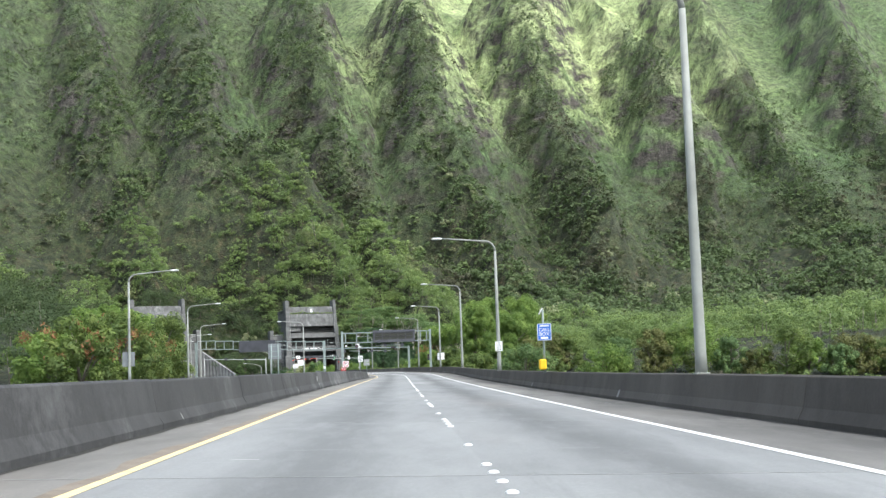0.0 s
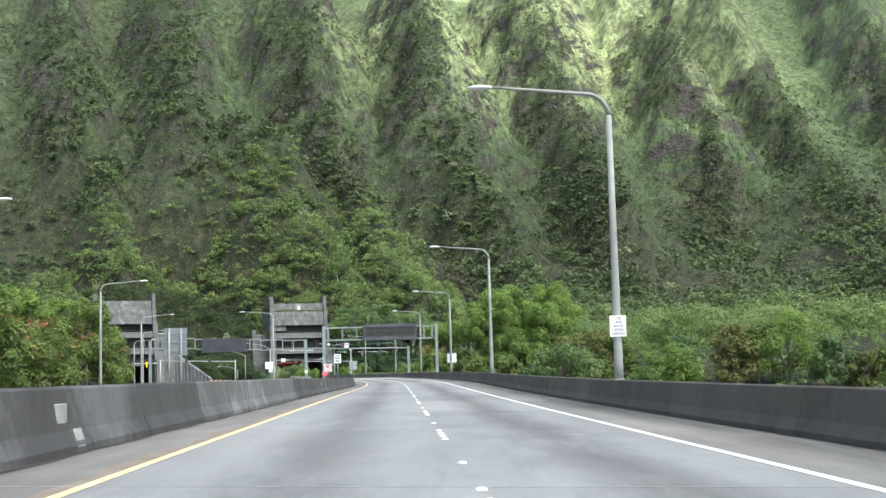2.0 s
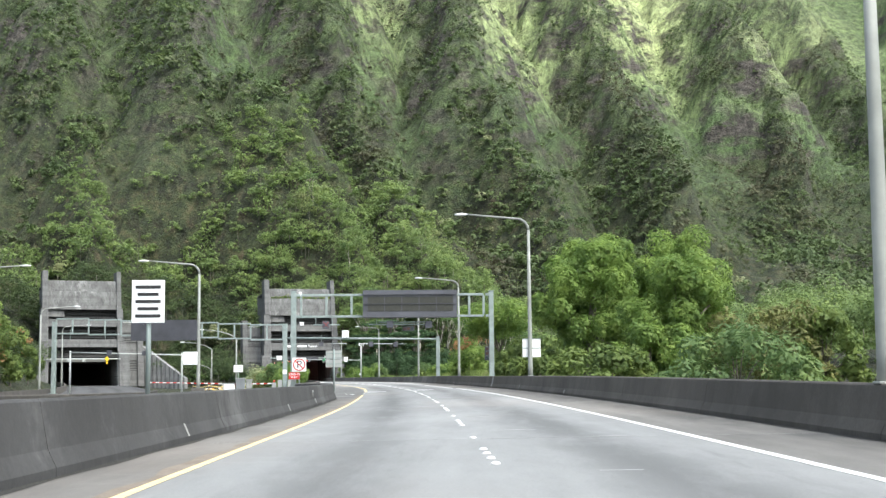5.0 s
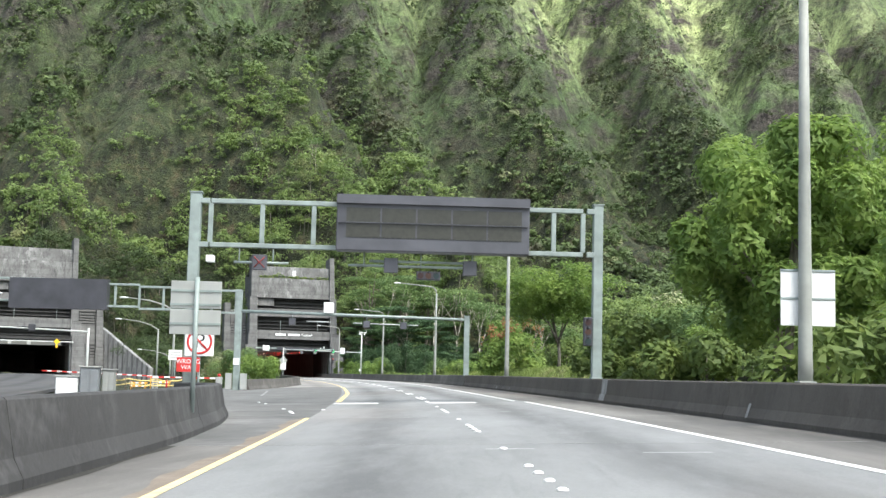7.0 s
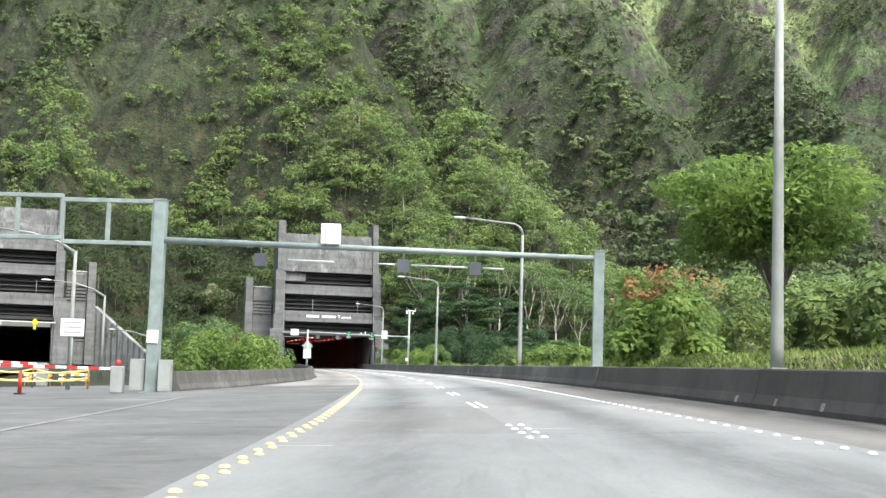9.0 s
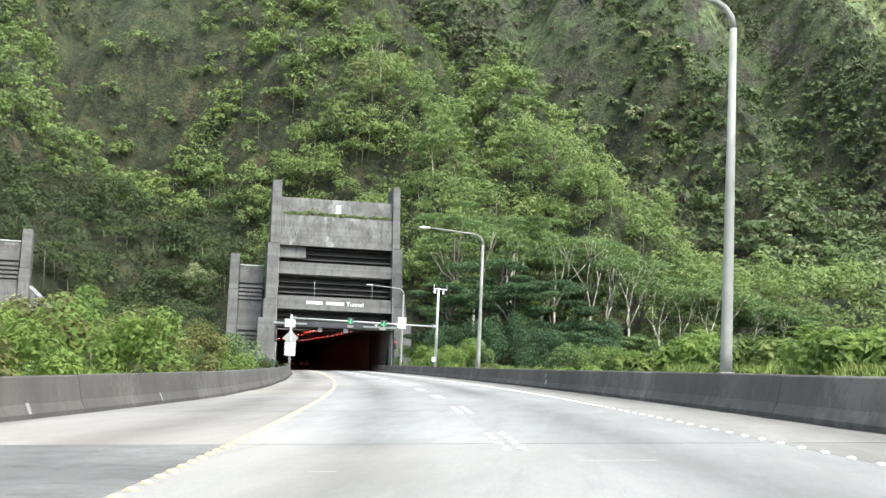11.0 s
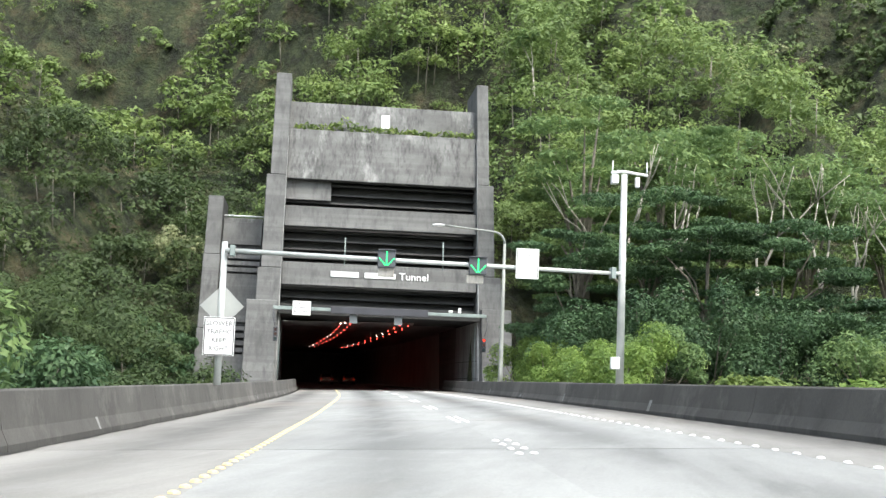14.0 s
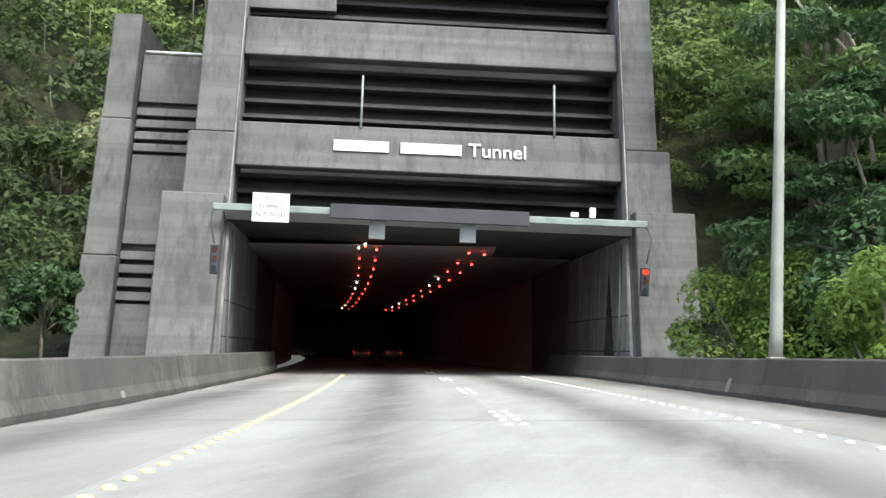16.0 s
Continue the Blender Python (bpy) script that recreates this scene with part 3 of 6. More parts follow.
# ---- the carriageways ----
def ribbon(name, y0, y1, o0, o1, material, parent, step=4.0, h=0.0, line=LANE, thick=0.0):
    """A strip along the road between two offsets (numbers, or functions of y)."""
    n = max(1, int(math.ceil((y1 - y0) / step)))
    ys = [y0 + (y1 - y0) * i / n for i in range(n + 1)]
    lo = o0 if callable(o0) else lambda y: o0
    hi = o1 if callable(o1) else lambda y: o1
    verts, uv = [], []
    for y in ys:
        for o in (lo(y), hi(y)):
            verts.append(spot(y, o, h, line))
            uv.append((o, y))
    faces = [(2 * i, 2 * i + 1, 2 * i + 3, 2 * i + 2) for i in range(n)]
    if thick:
        k = len(verts)
        verts += [v - Vector((0, 0, thick)) for v in verts]
        uv += uv
        for i in range(n):
            a, b, c, d = 2 * i, 2 * i + 1, 2 * i + 3, 2 * i + 2
            faces += [(a, d, d + k, a + k), (c, b, b + k, c + k)]
        faces += [(1, 0, k, k + 1), (2 * n, 2 * n + 1, 2 * n + 1 + k, 2 * n + k)]
    return sheet(name, verts, faces, material, parent, uv)


road = tagged(new("road"), "pale worn concrete motorway of two lanes with shoulders", "road", kind="structure")


def left_edge(y):
    return float(np.interp(y, [-200, 200, 212, 228, 262, 277, 319, 330, 700], [-4.95, -4.95, -6.5, -13.5, -14.5, -12.2, -7.2, -6.9, -6.9]))


RIGHT_EDGE = 6.1


def right_edge(y):
    return float(np.interp(y, [280, 330], [6.1, 5.9]))


def left_face(y):
    return -4.95 if y < 200 else float(np.interp(y, [280, 290, 319, 335, 378, 413, 700], [-11.2, -9.6, -7.2, -7.1, -7.0, -6.6, -6.9]))


SLAB = 12.2
for i in range(-8, 47):
    a, b = i * SLAB, (i + 1) * SLAB - 0.02
    lanes, sides = (ROAD, SHOULDER) if i < 23 else (ROAD_NEW, SHOULDER_NEW)
    ribbon("slab", a, b, -3.62, 0.0, lanes, road, thick=0.2)
    ribbon("slab", a, b, 0.0, 3.725, lanes, road, thick=0.2)
    ribbon("slab", a, b, 3.735, RIGHT_EDGE + 0.3, sides, road, thick=0.2)
    ribbon("slab", a, b, lambda y: left_edge(y) - 0.3, -3.62, sides if not 16 <= i < 24 else APRON, road, thick=0.2)
for i in range(-4, 47):
    for o0, o1 in ((lambda y: left_edge(y) - 0.2 if not 16 <= i < 24 else -3.62, -0.01), (0.01, RIGHT_EDGE + 0.2)):
        ribbon("joint_seal", (i + 1) * SLAB - 0.032, (i + 1) * SLAB + 0.008, o0, o1, SEAL_NEW if i > 22 else SEAL, road, h=0.003)
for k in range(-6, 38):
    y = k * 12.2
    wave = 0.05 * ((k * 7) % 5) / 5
    # dark wavy strip along the foot of each barrier
    ribbon("foot_strip", y, y + 12.2, lambda q: right_edge(q) - 0.1 - 0.04 * math.sin(q * 1.7) - wave, lambda q: right_edge(q) + 0.03, FOOT_DARK, road, h=0.004, step=1.2)
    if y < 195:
        ribbon("foot_strip", y, y + 12.2, -4.98, lambda q: -4.84 + 0.04 * math.sin(q * 1.3) + wave, FOOT_DARK, road, h=0.004, step=1.2)
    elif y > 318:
        ribbon("foot_strip", y, y + 12.2, lambda q: left_face(q) - 0.03, lambda q: left_face(q) + 0.12 + 0.04 * math.sin(q * 1.5) + wave, FOOT_DARK, road, h=0.004, step=1.2)
ribbon("bed", -110, 600, -4.5, RIGHT_EDGE + 0.5, RECESS, road, h=-0.05)

road_l = tagged(new("opposite_road"), "grey concrete carriageway of the opposite direction", "road", kind="structure")
for i in range(-4, 23):
    ribbon("slab", i * 24.0, i * 24.0 + 23.96, -6.8, 6.8, ASPHALT, road_l, line=LANE_L, thick=0.25)
apron = tagged(new("crossover"), "grey asphalt crossover between the two carriageways", "road", kind="structure")
verts, faces = [], []
AY = [206 + 4 * k for k in range(26)]
for y in AY:
    verts += [spot(y, left_edge(y) - 0.2, -0.02), spot(y, max(-26, min(left_edge(y) - 0.3, -(smooth(LANE, y) - smooth(LANE_L, y)) + 6.5)), -0.06)]
faces = [(2 * i, 2 * i + 2, 2 * i + 3, 2 * i + 1) for i in range(len(AY) - 1)]
sheet("surface", verts, faces, APRON, apron)


# ---- concrete barriers ----
def barrier(name, label, y0, y1, off, side, line=LANE, seg=12.2, height=0.86, step=3.05, material=BARRIER):
    """A safety-shape barrier in cast lengths; off is its foot on the traffic side, side the way its back lies."""
    root = tagged(new(name), label, "barrier", kind="structure")
    f = off if callable(off) else lambda y: off
    prof = [(0, 0), (0, 0.1), (0.1, 0.3), (0.2, height - 0.03), (0.23, height), (0.45, height), (0.48, height - 0.03), (0.5, 0.0)]
    a = y0
    while a < y1 - 0.5:
        b = min(a + seg - 0.025, y1)
        n = max(1, round((b - a) / step))
        verts = []
        lift = random.uniform(-0.008, 0.012)
        for i in range(n + 1):
            y = a + (b - a) * i / n
            verts += [spot(y, f(y) + side * o, h + (lift if h > 0.1 else -0.1 if h == 0 else 0), line) for o, h in prof]
        k = len(prof)
        faces = []
        for i in range(n):
            for j in range(k - 1):
                q = (i * k + j, i * k + j + 1, (i + 1) * k + j + 1, (i + 1) * k + j)
                faces.append(q if side < 0 else q[::-1])
        ends = [list(range(k)), [n * k + j for j in range(k)][::-1]]
        faces += ends if side > 0 else [e[::-1] for e in ends]
        sheet("barrier_length", verts, faces, material, root)
        a += seg
    return root


barrier("barrier_right", "dark weathered concrete road barrier with stains", -100, 276, right_edge, 1)
barrier("barrier_right_far", "brownish concrete road barrier leading to the tunnel", 276.3, 456, right_edge, 1, material=BARRIER_NEW)
for y0, y1, tone, label in ((-100, 77, BARRIER_MED, "dark weathered concrete median barrier with stains"), (77, 102.4, BARRIER_PALE, "pale scoured length of the concrete median barrier"), (102.4, 218, BARRIER_MED, "dark weathered concrete median barrier with stains")):
    barrier("barrier_median", label, y0, y1, lambda y: float(np.interp(y, [-200, 196, 204, 210, 214, 218], [-4.95, -4.95, -5.3, -5.9, -6.8, -8.2])), -1, material=tone)
barrier("barrier_left", "dark weathered concrete barrier leading to the tunnel", 280, 452, lambda y: float(np.interp(y, [277, 290, 319, 335, 378, 413, 700], [-11.5, -9.6, -7.2, -7.1, -7.0, -6.6, -6.9])), -1, material=BARRIER_NEW)
barrier("barrier_opposite_near", "dark weathered concrete barrier of the opposite carriageway", -100, 240, 6.3, 1, LANE_L, 24)
barrier("barrier_opposite_far", "dark weathered concrete barrier beside the wooded bank", -100, 412, -6.3, -1, LANE_L, 24)


# ---- tunnel portals ----
LEAN = 0.3  # how far the front leans back per metre of height


def slant(x0, x1, z0, z1, y0, y1, lean=LEAN, taper=0.0):
    """A block whose front and back lean back with height; y0, y1 at its foot level 0."""
    bm = bmesh.new()
    p = []
    for z in (z0, z1):
        s, t = lean * z, taper * (z - z0)
        p += [(x0 + t, y0 + s, z), (x1 - t, y0 + s, z), (x1 - t, y1 + s, z), (x0 + t, y1 + s, z)]
    return block(bm, p)


def portal(name, at, turn, wing_side, base_z, label):
    """A stepped, leaning concrete tunnel front: two pylons, three beams with louvred recesses, and a wing to one side."""
    root = thing(name, pose(at[0], at[1], base_z, 0, 0, turn), label, "tunnel portal", kind="structure")
    W = 7.95
    for s in (-1, 1):
        inner, outer = s * W, s * (W + 1.95)
        x0, x1 = min(inner, outer), max(inner, outer)
        for z0, z1, g, w in ((-1, 9.6, 0.0, 1.85), (9.62, 17.5, 0.06, 1.6 if s < 0 else 1.35), (17.52, 26.7, 0.12, 1.3 if s < 0 else 1.0)):
            a, b = sorted((s * W, s * (W + w)))
            part("pylon_lift", slant(a, b, z0, z1, -0.4 + g, 6.0, LEAN, 0.0), PORTAL, root, bevel=0.05)
        part("pylon_buttress", slant(x0 - (0.55 if s < 0 else -0.1), x1 + (0.55 if s > 0 else -0.1), -1, 6.9, -1.3, 0.2), PORTAL, root, bevel=0.05)
        a, b = sorted((s * (W - 0.12), s * (W - 0.01)))
        jamb = part("jamb", block(bmesh.new(), [(a, -0.65, -1), (b, -0.65, -1), (b, 15, -1), (a, 15, -1), (a, 1.4, 5.88), (b, 1.4, 5.88), (b, 15, 5.88), (a, 15, 5.88)]), JAMB, root, "streaked cast concrete jamb, daylight put into its pale colour")
        f = s * (W - 0.122)
        for z in (1.35, 2.75):
            part("joint", cube(min(f, f + s * 0.02), -0.3 + 0.3 * z, z, max(f, f + s * 0.02), 15, z + 0.05), RECESS, jamb)
        for y in (4.6, 9.2):
            part("joint", cube(min(f, f + s * 0.02), y, 0, max(f, f + s * 0.02), y + 0.05, 5.8), RECESS, jamb)
        part("conduit", tube([(f - s * 0.05, 1.9, 0.2), (f - s * 0.05, 2.1, 5.6)], 0.04, 6), STEEL, jamb)
        part("reveal", slant(min(s * (W - 0.04), s * (W + 0.01)), max(s * (W - 0.04), s * (W + 0.01)), 5.9, 21.6, -0.36, 2.3), JAMB, root, "streaked inner face of the pylon, daylight in its pale colour")
        # side walls that follow the slope back
        part("flank", slant(s * (W + 0.2) - 0.25, s * (W + 0.2) + 0.25, -1, 24.0, 0.5, 28.0, 0.3), PORTAL, root)
    part("top_wall", slant(-W, W, 21.7, 24.4, 1.0, 1.6), OLD_FACE, root, bevel=0.03)
    part("upper_beam", slant(-W + 0.05, W - 0.05, 17.3, 21.7, 0.15, 1.4), OLD_FACE, root, bevel=0.05)
    part("ledge", slant(-W, W, 21.5, 21.75, 0.2, 1.3), OLD_FACE, root)
    part("middle_beam", slant(-W + 0.05, W - 0.05, 13.2, 14.95, 0.15, 1.2), PORTAL, root, bevel=0.05)
    part("name_beam", slant(-W + 0.05, W - 0.05, 8.3, 10.2, 0.15, 1.2), PORTAL, root, bevel=0.05)
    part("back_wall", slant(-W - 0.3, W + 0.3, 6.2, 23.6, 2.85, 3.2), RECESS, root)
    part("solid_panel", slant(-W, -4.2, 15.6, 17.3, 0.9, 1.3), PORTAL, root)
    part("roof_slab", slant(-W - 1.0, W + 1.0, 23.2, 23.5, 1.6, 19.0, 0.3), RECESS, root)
    # recess walls and louvres take the colour with the shade in it
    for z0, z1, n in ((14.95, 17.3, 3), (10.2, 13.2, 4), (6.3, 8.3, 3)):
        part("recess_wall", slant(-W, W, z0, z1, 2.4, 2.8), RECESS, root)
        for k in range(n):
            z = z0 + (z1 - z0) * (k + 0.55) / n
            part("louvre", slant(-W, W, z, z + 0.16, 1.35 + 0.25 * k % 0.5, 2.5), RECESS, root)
    for x in (-2.9, 5.1):
        part("vent_pipe", tube([(x, 10.2 * LEAN + 0.05, 10.1), (x, 12.2 * LEAN - 0.05, 12.4)], 0.05, 8), STEEL, root)
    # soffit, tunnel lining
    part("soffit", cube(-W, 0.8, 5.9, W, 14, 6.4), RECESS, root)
    # wing: outer pylon and grooved panels set back
    s = wing_side
    ox = s * (W + 5.2)
    for z0, z1, g in ((-1, 4.7, 0), (4.72, 11.0, 0.05), (11.02, 16.2, 0.1)):
        part("wing_pylon", slant(min(ox, ox + s * 1.5) + g, max(ox, ox + s * 1.5) - g, z0, z1, 5.2 + g, 12.0), PORTAL, root, bevel=0.05)
    x0, x1 = sorted((s * (W + 1.9), ox))
    part("wing_panel", slant(x0, x1, -1, 14.0, 6.4, 10.0), PORTAL, root)
    for z0, z1 in ((2.8, 5.2), (9.6, 11.9)):
        for k in range(4):
            z = z0 + (z1 - z0) * k / 4
            part("wing_rib", slant(x0, x1, z, z + 0.38, 5.95, 6.6), PORTAL, root, bevel=0.03)
        part("wing_groove", slant(x0, x1, z0 - 0.12, z1 - 0.1, 6.32, 6.45), RECESS, root)
    for z0, z1 in ((-1, 2.65), (5.3, 9.45), (12.0, 14.0)):
        part("wing_slab", slant(x0, x1, z0, z1, 6.05, 6.6), PORTAL, root, bevel=0.03)
    part("wing_rail", tube([(x0, 6.4 + LEAN * 14.7, 14.6), (x1, 6.4 + LEAN * 14.7, 14.6)], 0.07, 8), WHITE, root, "white pipe rail")
    part("wing_coping", slant(x0, x1, 14.0, 14.4, 6.2, 7.0), OLD_FACE, root)
    return root


main_portal = portal("tunnel_portal", PORTAL_AT, PORTAL_TURN, -1, -0.1, "tall stepped grey concrete tunnel portal with streaked beams")
left_portal = portal("tunnel_portal", PORTAL_L_AT, PORTAL_L_TURN, 1, 0.5, "grey concrete tunnel portal of the opposite carriageway")
for x, w in ((-2.85, 2.25), (0.0, 2.5)):
    part("lettering_bar", cube(x - w / 2, 9.1 * LEAN + 0.06, 9.1, x + w / 2, 9.1 * LEAN + 0.2, 9.54), WHITE, main_portal, "white raised lettering shown as a bar")
letters("Tunnel", 0.87, WHITE, main_portal, pose(2.75, 9.3 * LEAN + 0.1, 9.32, 90 - math.degrees(math.atan(LEAN)), 0, 0), "lettering", 0.04)
part("panel", slant(-0.15, 0.55, 22.4, 23.6, 0.93, 1.0), WHITE, main_portal, "small white panel")


def tunnel(name, line, y0, y1, half, shift, label):
    """The bored tube behind a portal: two walls, a ceiling and a dark end, following the road's curve."""
    root = tagged(new(name), label, "tunnel", kind="structure")
    a = smooth(FALL, y0) if line is LANE else 0
    n = 24
    ys = [y0 + (y1 - y0) * i / n for i in range(n + 1)]
    ring = [(-half, -0.3), (-half, 5.7), (half, 5.7), (half, -0.3)]
    verts = [spot(y, shift + o, 0, line) + Vector((0, 0, h)) for y in ys for o, h in ring]
    k = len(ring)
    for j, nm in ((0, "wall"), (1, "tunnel_roof"), (2, "wall")):
        sheet(nm, verts, [(i * k + j, i * k + j + 1, (i + 1) * k + j + 1, (i + 1) * k + j) for i in range(n)], LINING, root)
    sheet("end_wall", verts[-k:], [tuple(range(k))], LINING, root)
    return root


tunnel("tunnel_bore", LANE, 452.0, 598.0, 8.35, -0.45, "dark concrete-lined road tunnel curving away")
tunnel("tunnel_bore", LANE_L, 423.0, 525.0, 7.9, 0.0, "dark concrete-lined tunnel of the opposite carriageway")
lamp = part("tunnel_lamp", cube(-0.05, -0.12, -0.03, 0.05, 0.12, 0.03), LAMP_ON)
tagged(lamp, "glowing orange strip lamp under the tunnel ceiling", "lamp", "lamps in the tunnel")
lamp_w = part("tunnel_lamp", cube(-0.05, -0.12, -0.03, 0.05, 0.12, 0.03), LAMP_W)
tagged(lamp_w, "glowing white strip lamp under the tunnel ceiling", "lamp", "lamps in the tunnel")
for row, off in ((0, -3.0), (1, -2.2), (2, 2.1), (3, 2.9)):
    for k in range(11):
        y = 452 + k * 6.4 + (k * k) * 0.2 + row * 0.9
        p = spot(y, off - 0.3, 5.55)
        src = lamp_w if (k * 7 + row) % 5 in (0, 3) and row in (0, 2) else lamp
        copy_thing(src, pose(p.x, p.y, p.z, 0, 0, math.degrees(heading(y))))
for o in (lamp, lamp_w):
    o.matrix_basis = stand(450 + (o is lamp) * 1.2, -3.0, 5.55)


# ---- posts, masts and signs ----
def lane_lamp(y, off, label="tall aluminium street lamp with a curved arm", line=LANE, face=-1, height=10.0, arm=4.1, group="street lamps"):
    """A street lamp behind the barrier: tapered pole, bent arm and cobra-head luminaire reaching over the road."""
    root = thing("street_lamp", stand(y, off, 0, line), label, "street lamp", group)
    part("pole", tube([(0, 0, 0.83), (0, 0, 1.3), (0, 0, height * 0.5), (0, 0, height - 0.7)], [0.15, 0.14, 0.115, 0.085], 12), POLE, root)
    bend = [(face * 0.7 * (1 - math.cos(a)), 0, height - 0.7 + 0.7 * math.sin(a)) for a in (0.0, 0.4, 0.8, 1.2, 1.5)]
    part("arm", tube(bend + [(face * (0.7 + (arm - 1.0) * k), 0, height + 0.28 * k) for k in (0.3, 0.7, 1.0)], [0.085, 0.08, 0.075, 0.07, 0.068, 0.06, 0.052, 0.045], 10), POLE, root)
    bm = bmesh.new()
    bmesh.ops.create_uvsphere(bm, u_segments=12, v_segments=8, radius=1, matrix=Matrix.Translation((face * arm, 0, height + 0.27)) @ Matrix.Diagonal((0.42, 0.16, 0.085, 1)))
    for f in bm.faces:
        f.smooth = True
    head = part("luminaire", bm, LUMINAIRE, root, "white cobra-head luminaire")
    part("base_plate", cube(-0.17, -0.17, 0.85, 0.17, 0.17, 0.89), POLE, root, bevel=0.01)
    return root


def box_on(root, name, x, y, z, w, d, h, material, label="", bevel=0.015):
    return part(name, cube(x - w / 2, y - d / 2, z - h / 2, x + w / 2, y + d / 2, z + h / 2), material, root, label, bevel)


LAMPS = [(-26, 6.46, 10.0), (30.3, 6.46, 10.6), (88.5, 6.22, 10.0), (144.6, 6.46, 10.3), (200.5, 6.55, 10.4), (253.2, 6.5, 10.65), (305.6, 6.4, 10.0), (361.2, 6.17, 10.1), (422.6, 6.25, 10.0)]
lamps = [lane_lamp(y, off, height=h) for y, off, h in LAMPS]
for k, (z, w, h) in ((2, (2.54, 0.52, 0.66)), (4, (2.55, 1.1, 1.12))):
    s = lamps[k]
    plate = box_on(s, "sign_plate", 0 if k < 4 else 0.1, -0.14 if k < 4 else 0.14, z, w, 0.03, h, WHITE, "small sign plate on the pole", 0.004)
    if k < 4:
        for j, word in enumerate(("USE", "LANE", "WITH", "GREEN", "ARROW")):
            letters(word, 0.115, INK, plate, pose(0, -0.158, z + 0.24 - 0.12 * j, 90, 0, 0), "lettering", 0.003)
    else:
        for dz in (0.02, 0.58):
            box_on(plate, "rail", 0.1, 0.115, z + dz - 0.04, w, 0.02, 0.05, STEEL)
for y, off, h in ((114, -7.0, 10.5), (172, -7.5, 10.8), (222, -7.0, 10.4), (275, -7.0, 10.4), (330, -7.0, 10.4)):
    opp = lane_lamp(y, off, "tall aluminium street lamp beside the opposite carriageway", LANE_L, 1, h)
    if y == 114:
        box_on(opp, "sign_plate", -0.1, 0.15, 2.85, 1.1, 0.03, 1.3, SIGN_DARK, "bare metal sign back on the pole", 0.006)
island_lamp = lane_lamp(218.7, -15.8, "tall aluminium street lamp on the island between the roads", LANE, -1)
box_on(island_lamp, "concrete_base", 0, 0, 0.38, 0.9, 0.9, 1.0, BARRIER_NEW, "square concrete lamp base", 0.04)
box_on(island_lamp, "sign_plate", -0.58, -0.16, 3.05, 1.05, 0.03, 0.95, WHITE, "white sign plate")


def curved_lamp(x, y, ground, top):
    """A lamp on the island whose long arm rises in one curve over the opposite road."""
    root = thing("street_lamp", pose(x, y, ground, 0, 0, 14), "slim aluminium street lamp with a long upswept arm", "street lamp", "street lamps")
    part("pole", tube([(0, 0, -0.2), (0, 0, top)], [0.12, 0.085], 10), POLE, root)
    part("arm", tube([(0, 0, top - 0.1), (-0.9, 0, top + 0.45), (-2.3, 0, top + 0.85), (-4.3, 0, top + 1.05)], [0.08, 0.07, 0.06, 0.045], 8), POLE, root)
    bm = bmesh.new()
    bmesh.ops.create_uvsphere(bm, u_segments=10, v_segments=8, radius=1, matrix=Matrix.Translation((-4.6, 0, top + 1.05)) @ Matrix.Diagonal((0.42, 0.16, 0.085, 1)))
    part("luminaire", bm, LUMINAIRE, root, "white cobra-head luminaire")


for x, y, ground, top in ((-35.2, 290, -0.75, 7.2), (-45.4, 324.3, -0.65, 6.5), (-54.0, 366, -0.6, 3.6)):
    curved_lamp(x, y, ground, top)


def truss(root, x0, x1, z0, z1, n, y=0.0):
    for z in (z0, z1):
        part("chord", cube(x0, y - 0.09, z - 0.09, x1, y + 0.09, z + 0.09), STEEL, root, bevel=0.02)
    for k in range(n + 1):
        x = x0 + (x1 - x0) * k / n
        part("truss_post", cube(x - 0.09, y - 0.07, z0 + 0.09, x + 0.09, y + 0.07, z1 - 0.09), STEEL, root, bevel=0.015)


def column(root, x, z0, z1, r=0.2, y=0.0, base=0.2):
    part("column", cube(x - r, y - r, z0, x + r, y + r, z1), STEEL, root, bevel=0.03)
    part("column_cap", cube(x - r - 0.03, y - r - 0.03, z1, x + r + 0.03, y + r + 0.03, z1 + 0.05), STEEL, root)
    part("base_plate", cube(x - r - base, y - r - base, z0, x + r + base, y + r + base, z0 + 0.06), STEEL, root, bevel=0.01)


def signal(root, x, y, z, flat=False, on=None):
    """A three-light traffic signal, upright or lying, with visors."""
    w, h = (0.92, 0.34) if flat else (0.34, 1.1)
    s = part("signal_head", cube(x - w / 2, y - 0.1, z - h / 2, x + w / 2, y + 0.1, z + h / 2), BLACK, root, "black three-light traffic signal", 0.03)
    for k in (-1, 0, 1):
        cx, cz = (x + k * 0.3, z) if flat else (x, z - k * 0.36)
        part("signal_lens", tube([(cx, y - 0.1, cz), (cx, y - 0.13, cz)], 0.12, 14), R_ON if on == "red" and k == -1 else (LENS_R, LENS_A, LENS_G)[k + 1], s)
        part("visor", tube([(cx, y - 0.11, cz + 0.14), (cx, y - 0.3, cz + 0.13)], [0.05, 0.03], 6), BLACK, s)
    return s


